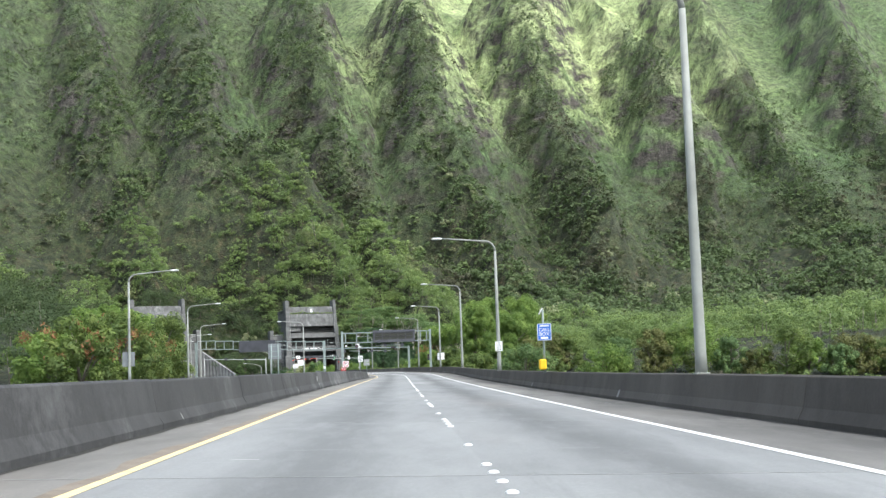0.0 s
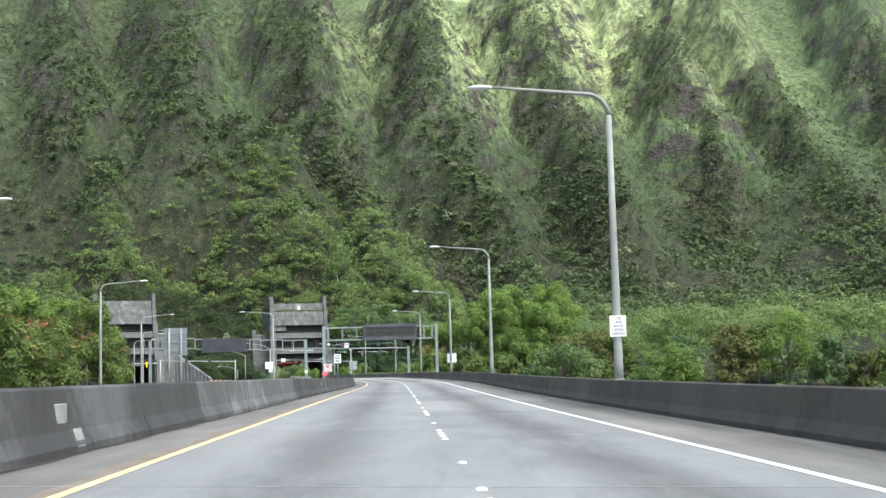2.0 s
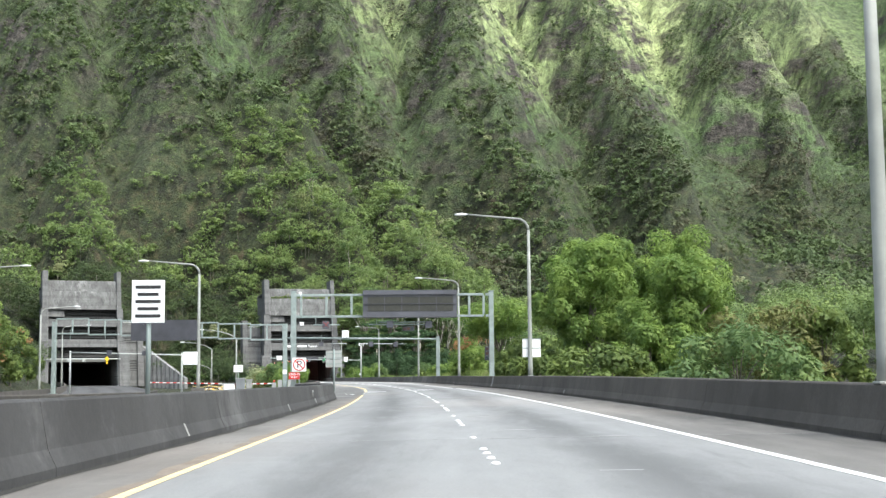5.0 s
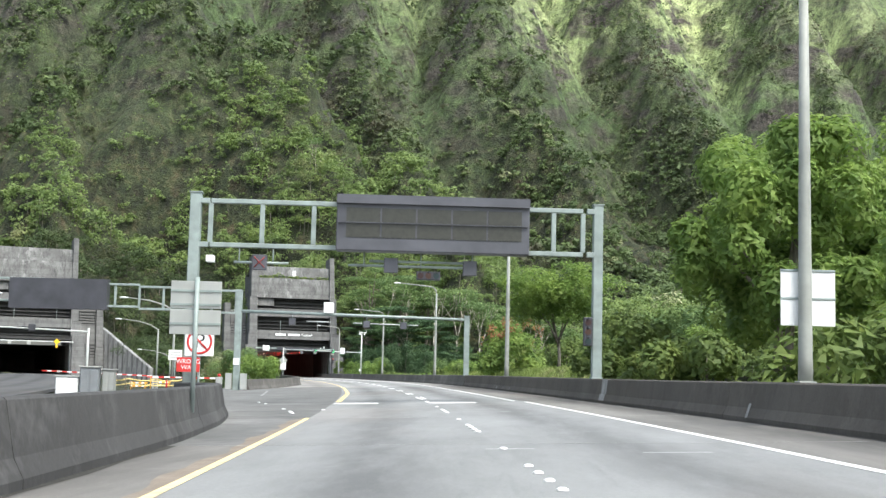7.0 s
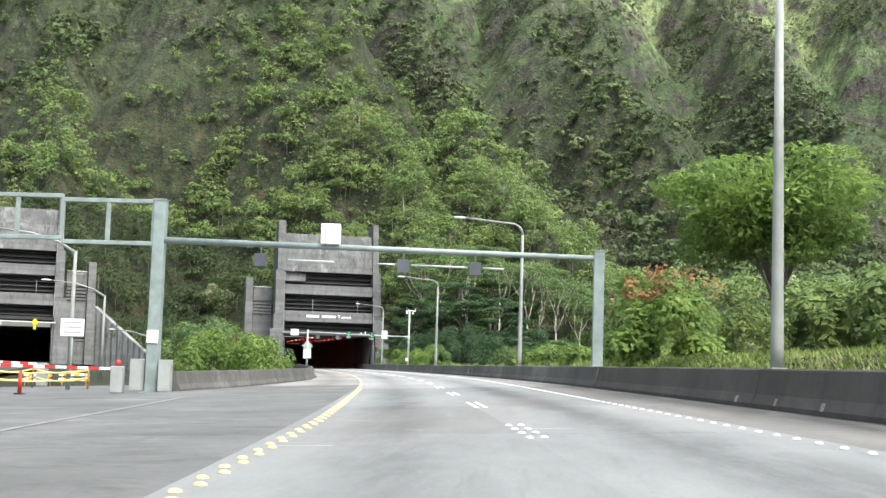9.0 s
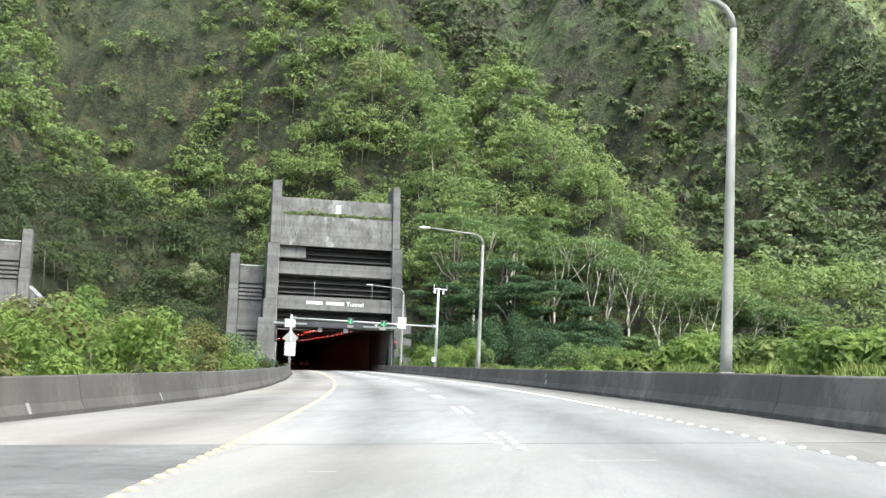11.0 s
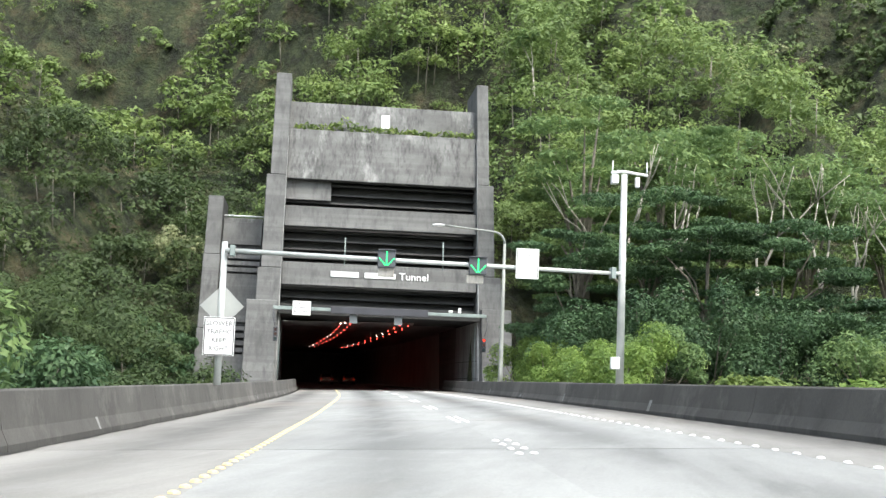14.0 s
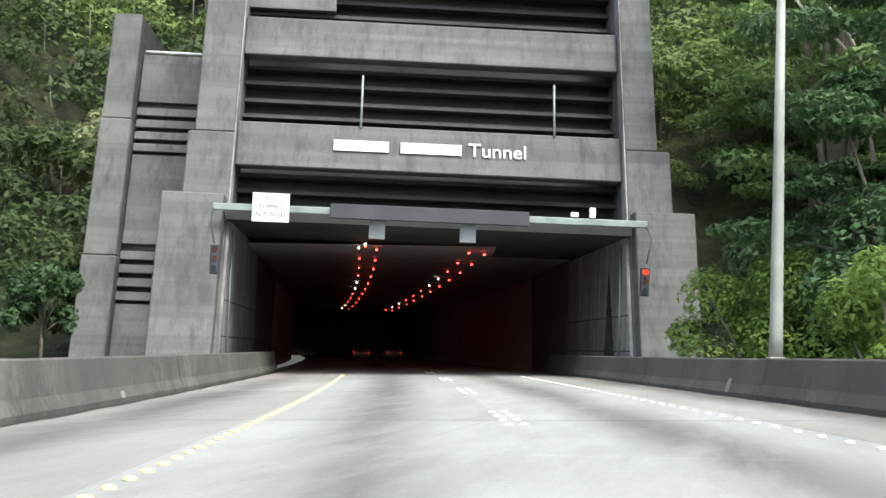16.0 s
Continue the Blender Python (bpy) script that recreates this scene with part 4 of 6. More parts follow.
def arrow_box(root, x, y, z, back=False, cross=False, k=1.0):
    """A lane-control signal: square black box with a green down arrow or a dull red cross."""
    b = part("lane_signal", cube(x - 0.4 * k, y - 0.12, z - 0.42 * k, x + 0.4 * k, y + 0.12, z + 0.42 * k), CASE, root, "black square lane-control signal", 0.02)
    if cross:
        for s in (-1, 1):
            part("cross_bar", tube([(x - 0.2, y - 0.14, z - 0.2 * s), (x + 0.2, y - 0.14, z + 0.2 * s)], 0.022, 6), X_OFF, b)
    elif not back:
        bm = bmesh.new()
        pts = [(0, 0.28 - 0.08 * i) for i in range(8)] + [(s * (0.06 + 0.065 * i), -0.3 + 0.07 * i) for s in (-1, 1) for i in range(5)]
        for u, v in pts:
            cube(x + u * k - 0.021, y - 0.145, z + v * k - 0.021, x + u * k + 0.021, y - 0.12, z + v * k + 0.021, bm)
        part("arrow_light", bm, G_ON, b, "glowing green down arrow made of small lights")
        for zz in (0.36, -0.4):
            part("case_rim", cube(x - 0.4 * k, y - 0.19, z + zz * k, x + 0.4 * k, y - 0.12, z + (zz + 0.04) * k), BLACK, b)
    return b


# gantry with the black message sign
gantry = thing("sign_gantry", stand(224.4, 0, 0.1, turn=-1.0), "galvanised steel gantry carrying a black message sign", "gantry")
GX = (-9.15, 6.45)
column(gantry, GX[0], -0.6, 7.75, 0.21)
column(gantry, GX[1] + 0.05, 0.95, 7.7, 0.19, base=0.03)
truss(gantry, GX[0] + 0.6, -2.6, 5.75, 7.45, 3, -0.1)
truss(gantry, 3.6, GX[1] - 0.55, 5.75, 7.45, 2, -0.1)
truss(gantry, -2.6, 3.6, 5.75, 7.45, 3, 0.25)
box_on(gantry, "bracket", GX[0] + 0.3, -0.1, 7.45, 0.5, 0.2, 0.2, STEEL)
box_on(gantry, "bracket", GX[0] + 0.3, -0.1, 5.75, 0.5, 0.2, 0.2, STEEL)
box_on(gantry, "bracket", GX[1] - 0.25, -0.1, 7.45, 0.3, 0.2, 0.2, STEEL)
box_on(gantry, "bracket", GX[1] - 0.25, -0.1, 5.75, 0.3, 0.2, 0.2, STEEL)
vms = part("message_sign", cube(-3.68, -0.75, 5.62, 3.74, 0.1, 7.78), CASE, gantry, "large black electronic message sign, switched off", 0.03)
for r in range(2):
    for c in range(5):
        x, z = -3.3 + c * 1.36, 6.72 - r * 0.6
        part("display_panel", cube(x, -0.775, z, x + 1.29, -0.745, z + 0.54), LEDS, vms)
part("hood", cube(-3.68, -0.9, 7.42, 3.74, -0.72, 7.76), CASE, vms)
part("ledge", cube(-3.6, -0.86, 6.67, 3.66, -0.74, 6.7), CASE, vms)
for x0, x1, z in ((-7.6, -5.5, 5.1), (-3.2, 1.4, 5.1), (-2.4, 1.4, 5.28)):
    part("signal_bar", tube([(x0, -0.1, z), (x1, -0.1, z)], 0.05, 8), STEEL, gantry)
for x in (-7.4, -6.1, -2.6, -0.4, 1.6):
    part("hanger", tube([(x, -0.1, 5.08), (x, -0.1, 5.75)], 0.03, 6), STEEL, gantry)
arrow_box(gantry, -6.6, -0.2, 5.1, cross=True, k=0.7)
arrow_box(gantry, -1.55, -0.2, 5.12, back=True, k=0.68)
arrow_box(gantry, 1.5, -0.2, 5.08, back=True, k=0.68)
signal(gantry, -0.1, -0.25, 4.75, True)
signal(gantry, GX[1] - 0.35, -0.35, 2.75)
box_on(gantry, "camera_box", -8.5, -0.1, 5.2, 0.3, 0.4, 0.26, WHITE, "small white traffic camera")

# gantry with the single pipe over the road and a truss over the crossover
gantry_b = thing("sign_gantry", stand(277.9, 0, 0, turn=-5.5), "galvanised steel mast arm joined to a truss gantry", "gantry")
column(gantry_b, -12.15, -0.6, 7.6, 0.25)
column(gantry_b, 6.45, 1.12, 5.9, 0.22, base=0.02)
part("mast_arm", tube([(-12.0, -0.1, 5.9), (6.3, -0.1, 5.62)], [0.14, 0.11], 12), STEEL, gantry_b)
for k in range(7):
    x0 = -12.4 - 3.95 * k
    dz = -0.55 + 0.04 * (-12.4 - x0 + 2.0)
    truss(gantry_b, x0 - 3.95, x0, 6.2 + dz, 8.0 + dz, 2, -0.1 - 0.002 * (k % 2))
column(gantry_b, -40.3, -0.6, 8.1, 0.25)
box_b = part("message_sign", cube(-30.8, -0.7, 5.72, -22.8, 0.1, 8.2), BLACK, gantry_b, "black electronic message sign seen from its side")
cab = box_on(gantry_b, "camera_cabinet", -4.8, -0.15, 6.32, 0.8, 0.45, 0.88, WHITE, "white equipment box", 0.03)
for dx in (-0.2, 0.2):
    box_on(cab, "panel_edge", -4.8 + dx, -0.385, 6.32, 0.03, 0.02, 0.8, SIGN_BACK, "", 0)
for x0, x1 in ((-6.6, -4.64), (-2.8, -2.05), (-1.4, 1.0), (1.64, 2.5)):
    z = 5.9 - (x0 + 12) * 0.0153 - 0.62
    part("signal_bar", tube([(x0, -0.12, z), (x1, -0.12, z - (x1 - x0) * 0.0153)], 0.04, 8), PALE_METAL, gantry_b)
for x in (-7.74, -1.7, 1.3):
    z = 5.9 - (x + 12) * 0.0153
    part("hanger", tube([(x, -0.12, z - 0.4), (x, -0.12, z)], 0.03, 6), STEEL, gantry_b)
    arrow_box(gantry_b, x, -0.15, z - 0.68, back=True, k=0.66)
for x in (-12.7, -11.5):
    box_on(gantry_b, "equipment_box", x, -0.35, 0.2, 0.5, 0.45, 1.3, SIGN_BACK, "grey equipment cabinet")
box_on(gantry_b, "sign_plate", -12.15, -0.3, 1.8, 0.5, 0.03, 0.55, WHITE)

# mast arm with the green arrows
mast = thing("signal_mast_arm", stand(388.4, 0, 0, turn=1.0), "galvanised mast arm carrying two green lane arrows", "mast arm")
part("pole", tube([(-6.98, 0, 0.55), (-6.98, 0, 5.2)], [0.12, 0.1], 12), PALE_METAL, mast)
part("pole", tube([(6.2, 0, 1.05), (6.2, 0, 8.1)], [0.135, 0.105], 12), PALE_METAL, mast)
part("arm", tube([(-6.95, -0.2, 4.9), (6.1, -0.2, 4.72)], [0.08, 0.065], 12), PALE_METAL, mast)
for x, z in ((-6.7, 4.9), (5.85, 4.73)):
    box_on(mast, "clamp", x, -0.15, z, 0.16, 0.4, 0.36, STEEL)
arrow_box(mast, -1.7, -0.42, 4.85, k=0.72)
arrow_box(mast, 1.3, -0.42, 4.75, k=0.72)
box_on(mast, "signal_base", -1.7, -0.3, 4.4, 0.52, 0.22, 0.26, STAINED, "white box with rusty stains")
box_on(mast, "signal_base", 1.22, -0.3, 4.3, 0.56, 0.22, 0.26, STAINED, "white box with rusty stains")
pl = box_on(mast, "sign_plate", 2.95, -0.33, 4.9, 0.76, 0.03, 1.0, WHITE, "white regulatory sign", 0.004)
for j, word in enumerate(("TURN", "ON", "LIGHTS")):
    letters(word, 0.15, SIGN_BACK, pl, pose(2.95, -0.35, 5.15 - 0.25 * j, 90, 0, 0), "lettering", 0.003)
for x in (2.61, 3.29):
    box_on(pl, "border", x, -0.35, 4.9, 0.015, 0.006, 0.94, INK, "", 0)
part("weather_arm", tube([(5.75, 0, 8.15), (6.15, 0, 8.2), (7.0, 0, 8.1)], 0.05, 8), WHITE, mast, "white weather instruments")
for x in (5.8, 6.97):
    part("antenna", tube([(x, 0, 8.05), (x, 0, 8.55)], 0.02, 6), WHITE, mast)
box_on(mast, "anemometer", 6.65, 0, 7.85, 0.14, 0.14, 0.35, WHITE)
box_on(mast, "camera_box", 5.85, -0.1, 7.9, 0.22, 0.3, 0.3, WHITE)
box_on(mast, "equipment_box", 5.98, -0.22, 1.75, 0.28, 0.22, 0.4, WHITE)
keep = thing("road_sign", stand(388.15, -6.98, 0), "white slower traffic sign below a bare diamond plate", "sign")
part("bracket", cube(-0.2, -0.06, 2.2, 0.2, 0.14, 2.6), STEEL, keep)
plate = box_on(keep, "sign_plate", 0.0, -0.1, 2.37, 1.0, 0.03, 1.24, WHITE, "white rectangular sign", 0.006)
for z0 in (1.78, 2.96):
    box_on(plate, "border", 0.0, -0.118, z0, 0.93, 0.006, 0.03, INK, "", 0)
for x0 in (-0.465, 0.465):
    box_on(plate, "border", x0, -0.118, 2.37, 0.03, 0.006, 1.16, INK, "", 0)
for j, word in enumerate(("SLOWER", "TRAFFIC", "KEEP", "RIGHT")):
    letters(word, 0.215, INK, plate, pose(0.0, -0.12, 2.78 - 0.27 * j, 90, 0, 0), "lettering", 0.003)
bm = bmesh.new()
bmesh.ops.create_cube(bm, size=1, matrix=Matrix.Translation((0.02, 0.14, 3.36)) @ pose(0, 0, 0, 0, 45, 0) @ Matrix.Diagonal((1.0, 0.03, 1.0, 1)))
part("diamond_plate", bm, SIGN_BACK, keep, "bare metal diamond plate seen from behind")

# sign bar across the tunnel mouth
bar = thing("tunnel_sign_bar", pose(PORTAL_AT[0], PORTAL_AT[1], -0.1, 0, 0, PORTAL_TURN), "steel bar across the tunnel mouth with a flat dark sign", "sign bar")
part("bar", cube(-8.35, -0.15, 6.15, 8.35, 0.1, 6.42), STEEL, bar, bevel=0.03)
part("message_sign", cube(-3.9, -0.4, 6.0, 3.7, -0.15, 6.55), BLACK, bar, "long flat dark message sign", 0.02)
pl = box_on(bar, "sign_plate", -6.15, -0.32, 6.3, 1.4, 0.04, 1.1, WHITE, "white no stopping sign", 0.006)
letters("NO", 0.26, INK, pl, pose(-6.15, -0.345, 6.62, 90, 0, 0), "lettering", 0.003)
letters("STOPPING", 0.24, INK, pl, pose(-6.15, -0.345, 6.32, 90, 0, 0), "lettering", 0.003)
letters("IN TUNNEL", 0.24, INK, pl, pose(-6.15, -0.345, 6.02, 90, 0, 0), "lettering", 0.003)
for x in (-2.1, 1.4):
    box_on(bar, "lane_signal", x, 0.1, 5.65, 0.62, 0.3, 0.7, SIGN_DARK)
box_on(bar, "camera_box", 5.5, -0.05, 6.55, 0.3, 0.25, 0.18, WHITE)
box_on(bar, "camera_box", 6.2, -0.05, 6.65, 0.22, 0.25, 0.4, WHITE)
signal(bar, -8.05, -1.2, 4.2)
signal(bar, 8.05, -1.2, 4.0, on="red")
part("cable", tube([(8.3, -0.2, 6.2), (8.35, -0.9, 5.6), (8.1, -1.2, 4.7)], 0.03, 6), BLACK, bar)
part("cable", tube([(-8.3, -0.2, 6.2), (-8.3, -0.9, 5.6), (-8.1, -1.2, 4.8)], 0.03, 6), BLACK, bar)

# signs at the end of the median
back = thing("road_sign", stand(198.9, -5.2, 0), "two bare sign panels seen from behind on a post", "sign")
part("post", tube([(0, 0, 0.4), (0, 0, 2.85)], 0.045, 8), STEEL, back)
box_on(back, "sign_plate", -0.02, 0.06, 2.53, 0.92, 0.03, 0.5, SIGN_BACK, "", 0.006)
box_on(back, "sign_plate", -0.02, 0.06, 2.03, 0.92, 0.03, 0.45, SIGN_BACK, "", 0.006)
for z in (2.35, 2.6, 2.0):
    box_on(back, "brace", -0.02, 0.035, z, 0.92, 0.02, 0.04, STEEL, "", 0)
wrong = thing("road_sign", stand(223.6, -8.65, 0.17) @ Matrix.Diagonal((0.93, 0.93, 0.93, 1)), "white no parking sign above a red sign on a post", "sign")
part("post", tube([(0, 0, -0.7), (0, 0, 2.9)], 0.05, 8), STEEL, wrong)
pl = box_on(wrong, "sign_plate", 0, -0.08, 2.35, 1.15, 0.03, 1.15, WHITE, "white square no parking sign", 0.006)
ring = [(0.47 * math.cos(a), -0.105, 2.35 + 0.47 * math.sin(a)) for a in (k * math.pi / 16 for k in range(33))]
part("red_ring", tube(ring, 0.045, 6), RED, pl)
part("red_slash", tube([(-0.33, -0.105, 2.68), (0.33, -0.105, 2.02)], 0.045, 6), RED, pl)
letters("P", 0.85, INK, pl, pose(0, -0.1, 2.35, 90, 0, 0), "lettering", 0.003)
pl = box_on(wrong, "red_plate", -0.42, -0.08, 1.42, 0.92, 0.03, 0.58, RED, "red rectangular sign", 0.006)
letters("WRONG", 0.24, WHITE, pl, pose(-0.42, -0.1, 1.54, 90, 0, 0), "lettering", 0.003)
letters("WAY", 0.24, WHITE, pl, pose(-0.42, -0.1, 1.3, 90, 0, 0), "lettering", 0.003)

# emergency call box
call = thing("call_box", stand(58.2, 5.92, 0), "yellow roadside call box with a blue sign on a post", "call box")
part("post", tube([(0, 0, 0.8), (0, 0, 3.74)], 0.05, 10), STEEL, call)
box_on(call, "box_body", -0.1, -0.1, 1.2, 0.33, 0.28, 0.48, YELLOW, "yellow telephone box", 0.05)
pl = box_on(call, "sign_plate", 0.03, -0.09, 2.69, 0.65, 0.03, 0.78, BLUE, "blue call box sign", 0.006)
for x in (-0.28, 0.34):
    box_on(pl, "border", x, -0.11, 2.69, 0.02, 0.006, 0.74, WHITE, "", 0)
for z in (2.32, 3.06):
    box_on(pl, "border", 0.03, -0.11, z, 0.62, 0.006, 0.02, WHITE, "", 0)
letters("CALL", 0.23, WHITE, pl, pose(0.03, -0.11, 2.79, 90, 0, 0), "lettering", 0.003)
letters("BOX", 0.23, WHITE, pl, pose(0.03, -0.11, 2.59, 90, 0, 0), "lettering", 0.003)
box_on(pl, "lettering_bar", 0.03, -0.11, 2.97, 0.42, 0.006, 0.05, WHITE, "", 0)
box_on(pl, "lettering_bar", 0.03, -0.11, 2.42, 0.34, 0.006, 0.08, WHITE, "", 0)
bm = bmesh.new()
bmesh.ops.create_cube(bm, size=1, matrix=Matrix.Translation((-0.1, 0, 3.66)) @ pose(0, 0, 0, 0, -58, 0) @ Matrix.Diagonal((0.36, 0.25, 0.03, 1)))
part("solar_panel", bm, WHITE, call, "tilted solar panel")

# sloping wall beside the far portal
t = PORTAL_L_TURN
wall = thing("retaining_wall", pose(PORTAL_L_AT[0], PORTAL_L_AT[1], -0.3, 0, 0, t), "pale stained concrete wall sloping down beside the portal", "wall", kind="structure")
bm = bmesh.new()
block(bm, [(14.4, 6.0, -1), (22.5, -6.0, -1), (23.1, -6.0, -1), (15.0, 6.0, -1), (14.4, 8.6, 9.6), (22.5, -6.0, 1.6), (23.1, -6.0, 1.6), (15.0, 8.6, 9.6)])
part("wall_face", bm, JAMB, wall)
for k in range(10):
    u = 0.05 + k * 0.1
    x, yf, h = 14.4 + 8.1 * u, 6.0 - 12.0 * u, 9.6 - 8.0 * u
    g = 2.6 * (1 - u)
    part("rib", block(bmesh.new(), [(x - 0.2, yf, -1), (x + 0.1, yf - 0.35, -1), (x + 0.3, yf, -1), (x + 0.1, yf + 0.35, -1), (x - 0.2, yf + g, h), (x + 0.1, yf + g - 0.35, h - 0.15), (x + 0.3, yf + g, h - 0.15), (x + 0.1, yf + g + 0.35, h)]), OLD_FACE, wall)

# striped gate arm, barricades and small signs at the crossover
gate = thing("barrier_gate", stand(278.4, -13.4, 0), "red and white striped gate arm on a grey cabinet", "barrier gate")
box_on(gate, "cabinet", 0, 0, 0.55, 0.5, 0.5, 1.1, SIGN_BACK, "grey gate cabinet", 0.03)
for k in range(12):
    part("arm_stripe", cube(-0.3 - 0.45 * (k + 1), -0.06, 0.93, -0.3 - 0.45 * k, -0.01, 1.05), RED if k % 2 else WHITE, gate)
part("arm_support", tube([(-5.4, -0.03, 0.0), (-5.4, -0.03, 1.0)], 0.04, 8), ORANGE, gate)
bm = bmesh.new()
bmesh.ops.create_uvsphere(bm, u_segments=10, v_segments=8, radius=0.13, matrix=Matrix.Translation((0, 0, 1.25)))
part("warning_lamp", bm, RED, gate, "red warning lamp")


gate_l = thing("barrier_gate", pose(-37.0, 291.0, -0.7, 0, 0, 6), "red and white striped gate arm across the opposite carriageway", "barrier gate")
box_on(gate_l, "cabinet", 0, 0, 0.6, 0.5, 0.5, 1.2, SIGN_BACK, "grey gate cabinet", 0.03)
for k in range(22):
    part("arm_stripe", cube(-0.3 - 0.45 * (k + 1), -0.06, 1.1 + 0.012 * k, -0.3 - 0.45 * k, -0.01, 1.22 + 0.012 * k), RED if k % 2 else WHITE, gate_l)


def barricade(y, off, turn, line=LANE):
    root = thing("barricade", stand(y, off, 0, line, turn), "orange and white striped folding barricade", "barricade", "road barricades")
    for z in (0.3, 0.6):
        for k in range(6):
            part("board_stripe", cube(-0.9 + 0.3 * k, -0.03, z, -0.6 + 0.3 * k, 0.0, z + 0.16), ORANGE if k % 2 else WHITE, root)
    for x in (-0.7, 0.7):
        part("leg", tube([(x, -0.3, 0), (x, 0, 0.8)], 0.025, 6), ORANGE, root)
        part("leg", tube([(x, 0.3, 0), (x, 0, 0.8)], 0.025, 6), ORANGE, root)
    return root


for y, off, turn in ((303, -21, 20), (304, -23.4, -10)):
    barricade(y, off, turn)
def white_sign(at, w, h, z):
    s = thing("road_sign", pose(*at, 0, 0, 8), "white sign plate with dark text on a thin steel post", "sign")
    part("post", tube([(0, 0, -0.3), (0, 0, z + h / 2)], 0.05, 8), STEEL, s)
    pl = box_on(s, "sign_plate", 0, -0.07, z, w, 0.03, h, WHITE, "", 0.006)
    for j in range(3):
        box_on(pl, "lettering_bar", 0, -0.09, z + h * (0.28 - 0.28 * j), w * 0.75, 0.006, h * 0.09, SIGN_BACK, "", 0)


white_sign((-34.75, 289.0, -0.7), 1.2, 0.9, 3.1)
s = thing("signal_mast_arm", pose(-40.5, 281.7, -0.7, 0, 0, 10), "pale mast arm over the opposite carriageway with dark lane signals", "mast arm")
part("pole", tube([(0, 0, -0.3), (0, 0, 5.1)], [0.12, 0.1], 10), PALE_METAL, s)
part("arm", tube([(0, -0.1, 4.8), (-13.5, -0.1, 5.2)], [0.08, 0.06], 10), PALE_METAL, s)
for x in (-4.6, -8.8):
    arrow_box(s, x, -0.2, 4.95 + x * -0.02, back=True, k=0.7)
part("pole", tube([(-13.5, 0, -0.3), (-13.5, 0, 5.4)], [0.12, 0.1], 10), PALE_METAL, s)

# sign bar across the far tunnel mouth
bar_l = thing("tunnel_sign_bar", pose(PORTAL_L_AT[0], PORTAL_L_AT[1], -0.1, 0, 0, PORTAL_L_TURN), "pale steel bar across the far tunnel mouth with a yellow signal", "sign bar")
part("bar", cube(-8.35, -0.15, 6.0, 8.35, 0.1, 6.22), PALE_METAL, bar_l, bevel=0.03)
bm = bmesh.new()
bmesh.ops.create_cube(bm, size=1, matrix=Matrix.Translation((5.2, -0.3, 6.1)) @ pose(0, 0, 0, 0, 45, 0) @ Matrix.Diagonal((0.85, 0.12, 0.85, 1)))
lamp_y = part("warning_signal", bm, YELLOW, bar_l, "yellow diamond warning signal")
box_on(lamp_y, "lamp_head", 5.2, -0.3, 5.2, 0.4, 0.25, 0.55, YELLOW)
for x in (0.0, -3.5):
    box_on(bar_l, "lane_signal", x, -0.1, 5.75, 0.7, 0.3, 0.7, SIGN_BACK, "", 0.03)

# cabinets standing at the near corner of the crossover
for x, y, w, h, mat, label in ((-23.3, 227, 0.75, 1.55, SIGN_DARK, "grey-blue steel equipment cabinet"), (-24.2, 227, 0.9, 1.15, WHITE, "low white equipment box"), (-22.7, 227.6, 0.5, 1.45, SIGN_BACK, "narrow pale grey equipment cabinet")):
    c = thing("equipment_cabinet", pose(x, y, spot(227, -14, -0.08).z, 0, 0, 10), label + " on the crossover", "cabinet")
    box_on(c, "body", 0, 0, h / 2, w, 0.8, h, mat, "", 0.04)
    box_on(c, "roof", 0, 0, h + 0.03, w + 0.1, 0.9, 0.06, SIGN_BACK, "", 0.01)
    for dx in (-w / 4, w / 4):
        box_on(c, "door", dx, -0.42, h / 2, w / 2 - 0.08, 0.03, h - 0.2, mat, "", 0.01)

# posts with sagging yellow tape on the crossover
tape = thing("tape_barrier", pose(-35.5, 283.5, -0.72), "wooden posts with sagging yellow warning tape", "tape barrier")
TAPE_Y = plain("warning_tape", (0.72, 0.56, 0.2), 0.5, 0.0, 0.15)
posts = [(-2.6, 3.2), (-0.6, 4.0), (1.9, 5.0), (-1.9, -0.8), (-4.2, 1.0)]
for x, y in posts:
    part("post", tube([(x, y, 0), (x, y, 1.1)], 0.05, 6), RUST, tape)
for (ax, ay), (bx, by) in zip(posts, posts[1:] + posts[:1]):
    for z in (0.95, 0.55):
        sag = [(ax + (bx - ax) * u, ay + (by - ay) * u, z - 0.8 * u * (1 - u)) for u in (0, 0.25, 0.5, 0.75, 1)]
        part("tape", tube(sag, 0.04, 5), TAPE_Y, tape)
cone = thing("delineator_post", pose(-32.6, 277.5, -0.75), "red plastic delineator post on a black base", "delineator")
part("post", tube([(0, 0, 0.05), (0, 0, 1.0)], [0.09, 0.06], 10), RED, cone)
part("base", cube(-0.2, -0.2, 0, 0.2, 0.2, 0.06), INK, cone, bevel=0.02)
